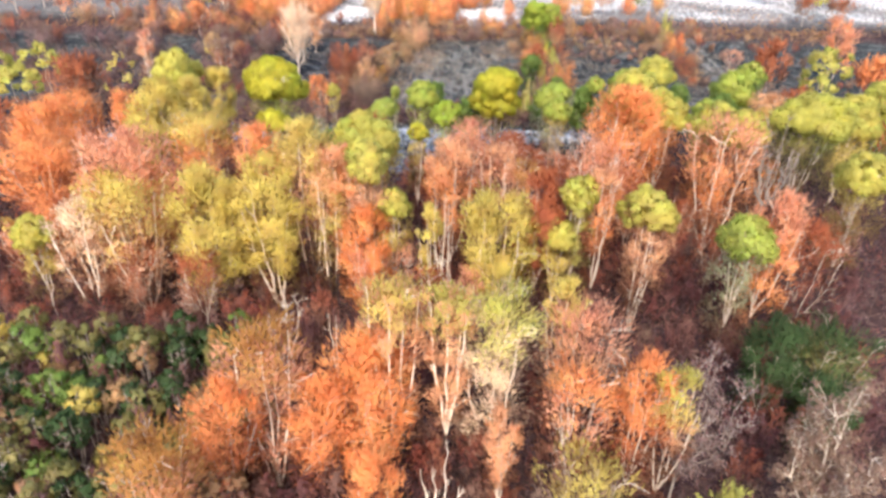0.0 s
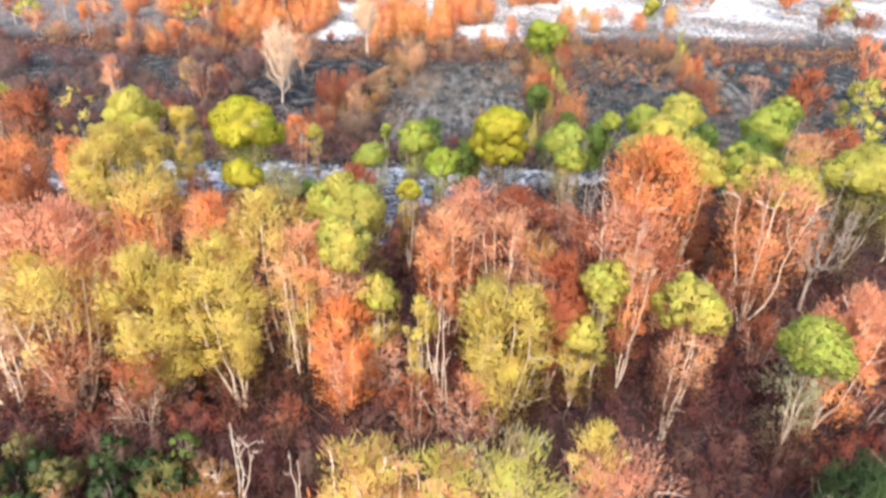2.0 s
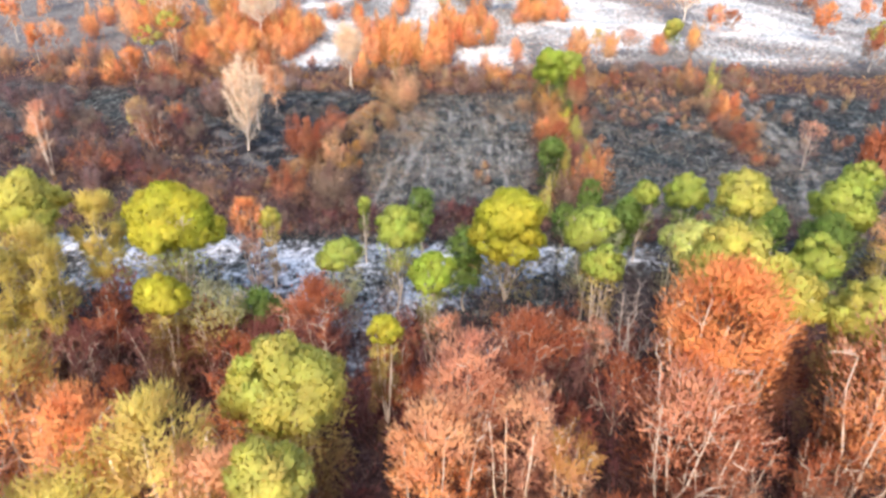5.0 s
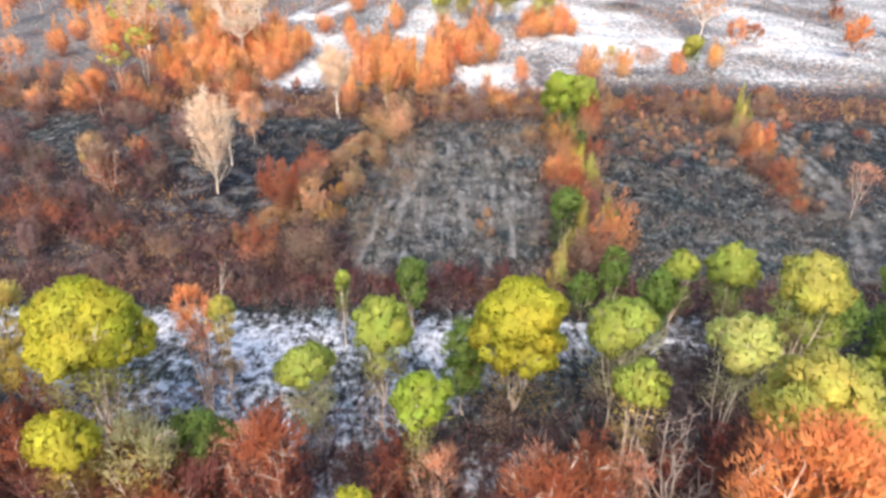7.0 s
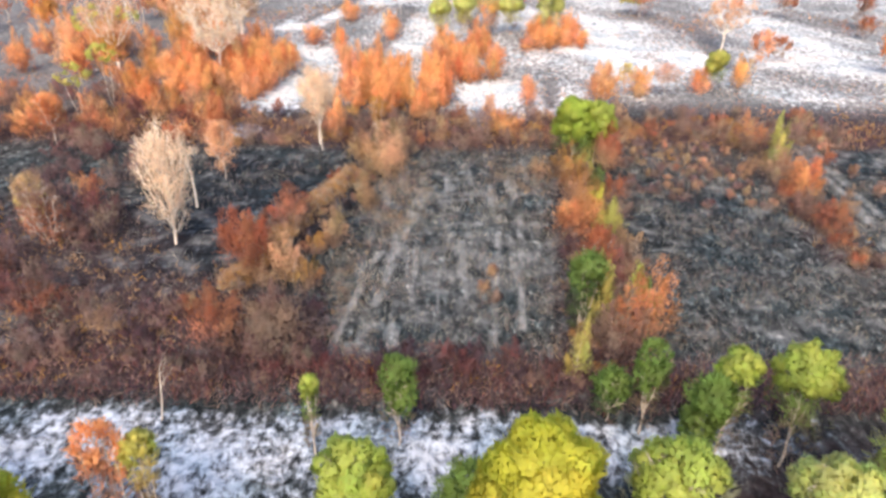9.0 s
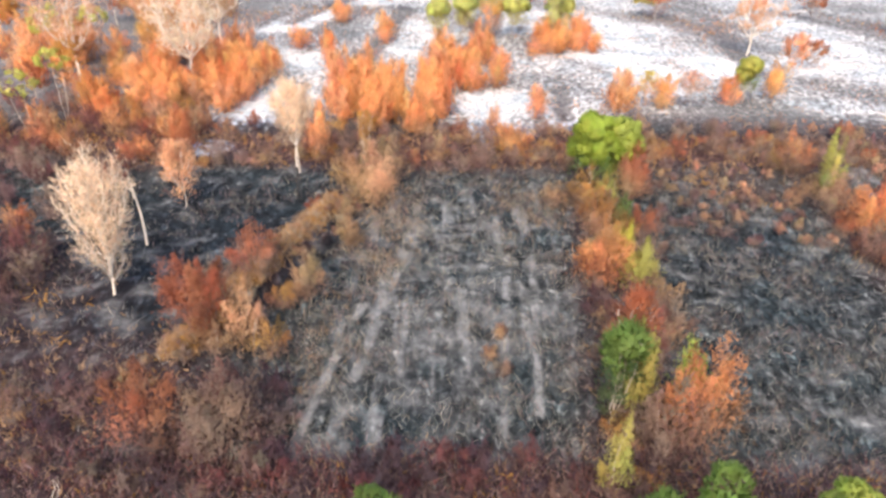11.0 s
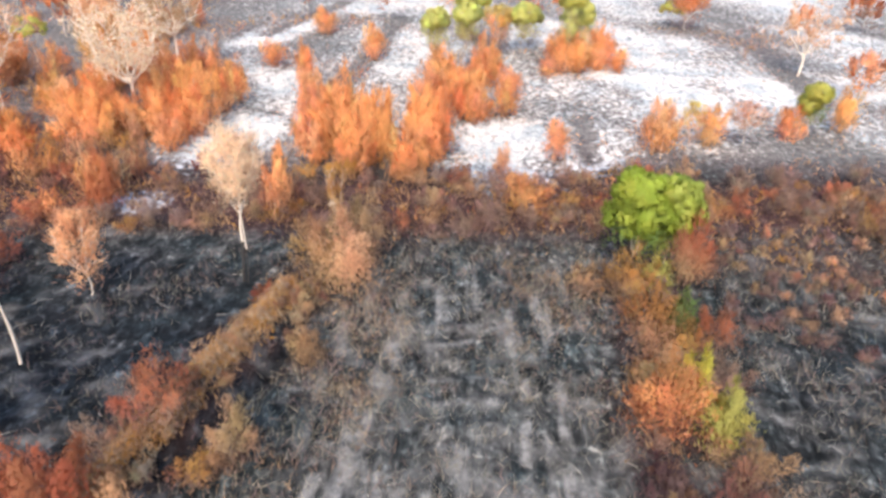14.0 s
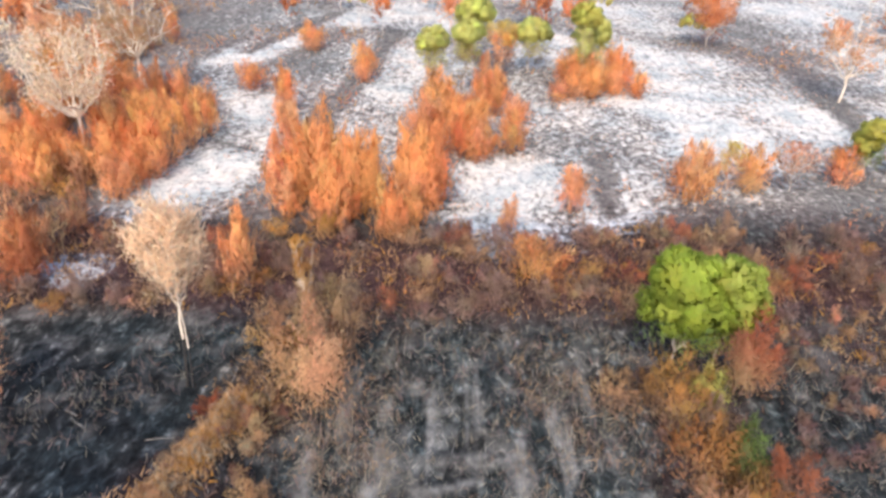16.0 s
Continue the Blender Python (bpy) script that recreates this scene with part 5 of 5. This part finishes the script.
brush(22.0, 142.6, 5.6, 1.9, "peach", "orange", 1.3, trunks=2)
tree(25.4, 144.5, 4.6, 1.2, 0.8, "olive", "peach", 0.6, 0.7)
brush(27.8, 145.4, 4.6, 1.5, "orange", "pink", 1.3, trunks=2)
tree(31.0, 145.0, 4.4, 2.0, 0.8, "pink", "brown", 0.5, 0.5)
brush(-16.3, 165.2, 5.0, 1.5, "orange", "pink", 1.3, trunks=2)
brush(-14.2, 155.6, 5.2, 1.2, "pink", "orange", 1.3, trunks=2)
brush(-9.0, 176.0, 5.0, 1.7, "orange", "pink", 1.3, trunks=2)
brush(-18.0, 190.0, 4.6, 1.8, "orange", "pink", 1.3, trunks=2)
brush(-29.0, 160.0, 6.2, 2.0, "rust", "rust", 1.3, trunks=2)
tree(-40.0, 164.0, 9.0, 3.2, 2.0, "peach", "ochre", 0.5, 0.6)


brush(-32.6, 146.6, 5.2, 2.0, "orange", "rust", 1.2, trunks=2)
brush(-30.4, 146.0, 4.8, 1.8, "orange", "tawny", 1.2, trunks=2)
brush(-34.8, 146.4, 4.6, 1.8, "orange", "rust", 1.2, trunks=2)
brush(-28.6, 149.0, 6.0, 2.0, "orange", "rust", 1.2, trunks=2)
brush(-26.4, 152.0, 6.4, 2.0, "orange", "pink", 1.2, trunks=2)

# ---- trees and bushes that fill the rows between ----
def fill(n, x0, x1, y0, y1, tops, radii, tones, seed, low=0.12, make="tree", keep=None, full=0.8, gap=1.6, into=""):
    r = random.Random(seed)
    placed = []
    tries = 0
    while len(placed) < n and tries < n * 30:
        tries += 1
        x, y = r.uniform(x0, x1), r.uniform(y0, y1)
        if keep and not keep(x, y):
            continue
        if any((x - a) ** 2 + (y - b) ** 2 < gap * gap for a, b in placed):
            continue
        placed.append((x, y))
        up, lo = r.choice(tones)
        top, rad = r.uniform(*tops), r.uniform(*radii)
        if make == "tree":
            tree(x, y, top, rad, low * top, up, lo, r.uniform(0.4, 0.65), full, r.choice((1, 1, 2)), leaf=0.22 if into else None, into=into)
        elif make == "brush":
            brush(x, y, top, rad, up, lo, full, into=into)
        else:
            tree(x, y, top, rad, 0.12 * top, up, lo, 0.55, full, 3, GREY, leaf=0.16, species="shrub")


# green thicket at the forest's near corner
fill(110, -30, -10.5, 23, 37.5, (2.6, 5.0), (0.7, 1.2), (("moss", "deep"), ("green", "deep"), ("moss", "umber"), ("olive", "moss"), ("deep", "deep"), ("deep", "umber"), ("tawny", "umber"), ("moss", "deep")), 3, make="shrub", full=0.9, gap=0.95)
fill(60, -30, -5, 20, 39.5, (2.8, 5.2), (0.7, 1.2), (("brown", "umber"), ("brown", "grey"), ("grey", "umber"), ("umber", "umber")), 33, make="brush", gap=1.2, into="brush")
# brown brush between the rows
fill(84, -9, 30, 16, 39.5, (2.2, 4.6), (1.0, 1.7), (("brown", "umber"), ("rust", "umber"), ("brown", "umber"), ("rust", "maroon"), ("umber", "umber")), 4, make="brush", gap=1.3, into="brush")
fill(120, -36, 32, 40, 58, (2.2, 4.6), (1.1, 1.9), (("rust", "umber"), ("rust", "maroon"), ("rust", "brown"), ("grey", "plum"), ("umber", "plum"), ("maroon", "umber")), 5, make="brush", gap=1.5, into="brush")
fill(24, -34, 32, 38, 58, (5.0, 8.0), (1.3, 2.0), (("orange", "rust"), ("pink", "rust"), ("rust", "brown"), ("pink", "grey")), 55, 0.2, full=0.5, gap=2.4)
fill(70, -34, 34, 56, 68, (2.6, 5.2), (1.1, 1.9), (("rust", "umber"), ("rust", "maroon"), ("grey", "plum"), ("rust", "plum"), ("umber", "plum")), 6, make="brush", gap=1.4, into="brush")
fill(26, -32, 12, 55, 65, (4.5, 7.2), (1.3, 2.0), (("rust", "maroon"), ("maroon", "grey"), ("rust", "rust"), ("pink", "grey"), ("maroon", "maroon")), 66, 0.15, full=0.6, gap=2.2)
# forest beside the flown way
fill(44, -78, -33, 40, 82, (6.0, 11.0), (1.8, 2.8), (("orange", "rust"), ("olive", "olive"), ("rust", "brown"), ("lime", "olive"), ("pink", "orange")), 7, 0.25, gap=3.0, into="woods")
fill(40, -78, -34, 40, 84, (2.4, 5.0), (1.2, 2.0), (("rust", "umber"), ("brown", "umber"), ("grey", "brown")), 77, make="brush", gap=2.0, into="brush")
fill(28, 36, 82, 40, 90, (6.0, 11.0), (1.8, 2.8), (("lime", "green"), ("olive", "green"), ("orange", "rust"), ("lime", "olive"), ("rust", "brown")), 8, 0.25, gap=3.0, into="woods")
fill(30, 33, 82, 40, 90, (2.4, 5.0), (1.2, 2.0), (("rust", "umber"), ("brown", "umber"), ("green", "deep")), 88, make="brush", gap=2.0, into="brush")
# brush round the field
fill(60, -62, -24, 85, 126, (1.4, 3.8), (1.3, 2.4), (("grey", "umber"), ("brown", "umber"), ("maroon", "umber"), ("grey", "umber"), ("rust", "umber"), ("brown", "grey")), 92, make="brush", gap=1.8, into="scrub", keep=lambda x, y: x < -29 or y < 97)
fill(46, -62, -25, 126, 146, (1.6, 4.6), (1.2, 2.2), (("orange", "rust"), ("rust", "brown"), ("brown", "umber"), ("ochre", "brown"), ("maroon", "umber")), 91, make="brush", gap=1.9, into="scrub", keep=lambda x, y: (x + 24.3) ** 2 + (y - 131) ** 2 > 16)
fill(60, -90, -26, 86, 135, (2.2, 5.0), (1.2, 2.4), (("rust", "umber"), ("brown", "umber"), ("orange", "rust"), ("grey", "brown"), ("brown", "grey")), 9, make="brush", gap=2.2, into="scrub")
fill(26, -28, -7, 84.5, 93, (1.0, 2.6), (0.9, 1.7), (("grey", "umber"), ("brown", "grey"), ("umber", "umber"), ("grey", "brown"), ("brown", "umber")), 99, make="brush", gap=1.4, into="scrub")
fill(130, -26, 48, 126.5, 136.5, (0.8, 2.8), (0.8, 1.6), (("brown", "umber"), ("tawny", "brown"), ("grey", "brown"), ("brown", "grey"), ("ochre", "tawny"), ("rust", "umber")), 10, make="brush", gap=0.7, keep=lambda x, y: (x + 24.3) ** 2 + (y - 131) ** 2 > 10)
fill(26, -12, 12, 84.5, 87.2, (1.2, 2.6), (0.8, 1.2), (("maroon", "umber"), ("umber", "plum"), ("brown", "umber")), 11, make="brush", gap=0.9, into="scrub")
fill(30, -18, -5, 92, 122, (0.4, 1.2), (0.4, 0.8), (("tawny", "brown"), ("straw", "brown"), ("brown", "grey"), ("brown", "umber")), 17, make="brush", gap=1.1, keep=lambda x, y: abs(x + 16.6 - (y - 92) * 0.35) < 1.6)
fill(34, 9, 18, 86, 124, (0.8, 2.4), (0.7, 1.2), (("tawny", "brown"), ("brown", "umber"), ("ochre", "tawny"), ("brown", "grey")), 18, make="brush", gap=1.1, keep=lambda x, y: abs(x - 12.0 - (y - 86) * 0.10) < 1.8)
fill(24, 33, 40, 100, 127, (0.9, 2.4), (0.8, 1.3), (("tawny", "brown"), ("brown", "umber"), ("rust", "brown")), 19, make="brush", gap=1.2, keep=lambda x, y: abs(x - 36.3) < 1.7)
fill(56, 19.5, 34, 111, 128, (0.4, 1.3), (0.35, 0.9), (("peach", "brown"), ("tawny", "brown"), ("grey", "brown"), ("brown", "umber")), 12, make="brush", gap=0.7, full=0.6, into="scrub")
fill(24, 43, 60, 100, 132, (0.9, 2.2), (0.5, 1.0), (("pink", "brown"), ("tawny", "brown"), ("rust", "umber")), 122, make="brush", gap=1.5, full=0.6, into="scrub")
fill(34, -44, -22, 141, 172, (3.5, 6.4), (1.3, 2.0), (("orange", "orange"), ("orange", "rust"), ("pink", "orange"), ("orange", "pink")), 13, make="brush", full=1.0, gap=1.9)
fill(30, -64, -37, 150, 200, (3.0, 6.2), (1.3, 2.2), (("orange", "rust"), ("peach", "orange"), ("orange", "tawny"), ("ochre", "orange"), ("rust", "brown")), 134, make="brush", full=0.8, gap=2.4)
fill(14, -13, 1, 135, 146, (3.5, 6.4), (1.0, 1.6), (("orange", "orange"), ("pink", "orange"), ("orange", "tawny")), 131, make="brush", full=1.0, gap=1.3)
fill(14, -2, 9, 150, 172, (3.5, 5.6), (1.2, 1.8), (("orange", "orange"), ("pink", "orange")), 132, make="brush", full=1.0, gap=1.6)
fill(10, 13, 25, 168, 178, (3.0, 5.0), (1.2, 1.8), (("orange", "rust"), ("pink", "orange")), 133, make="brush", full=1.0, gap=1.6)
fill(34, -85, -42, 128, 215, (4.0, 9.0), (1.6, 2.8), (("orange", "rust"), ("lime", "olive"), ("peach", "pink"), ("ochre", "orange"), ("pink", "orange")), 14, 0.2, full=0.7, gap=4.0, into="woods")
fill(34, 47, 110, 95, 235, (4.0, 8.0), (1.6, 2.6), (("orange", "rust"), ("lime", "olive"), ("pink", "orange"), ("rust", "brown")), 15, 0.2, full=0.7, gap=4.0, into="woods")
fill(26, -30, 45, 196, 240, (4.0, 8.0), (1.6, 2.6), (("orange", "rust"), ("pink", "orange"), ("lime", "orange")), 16, 0.2, full=0.7, gap=4.0, into="woods")

for name, label, category in (("brush", "scorched brown brush filling the ground between the trees", "undergrowth"),
                              ("woods", "scorched orange and olive woods around the burnt field", "woods"),
                              ("scrub", "brown and rust-red scrub on burnt ground", "scrub")):
    tagged(new(name, JOINED[name].mesh(name, LEAVES)), label, category, kind="stuff")
tagged(new("woods_trunks", JOINED["woods_wood"].mesh("woods_trunks", BARK, True)), "pale trunks and limbs of the surrounding woods", "woods", kind="stuff")
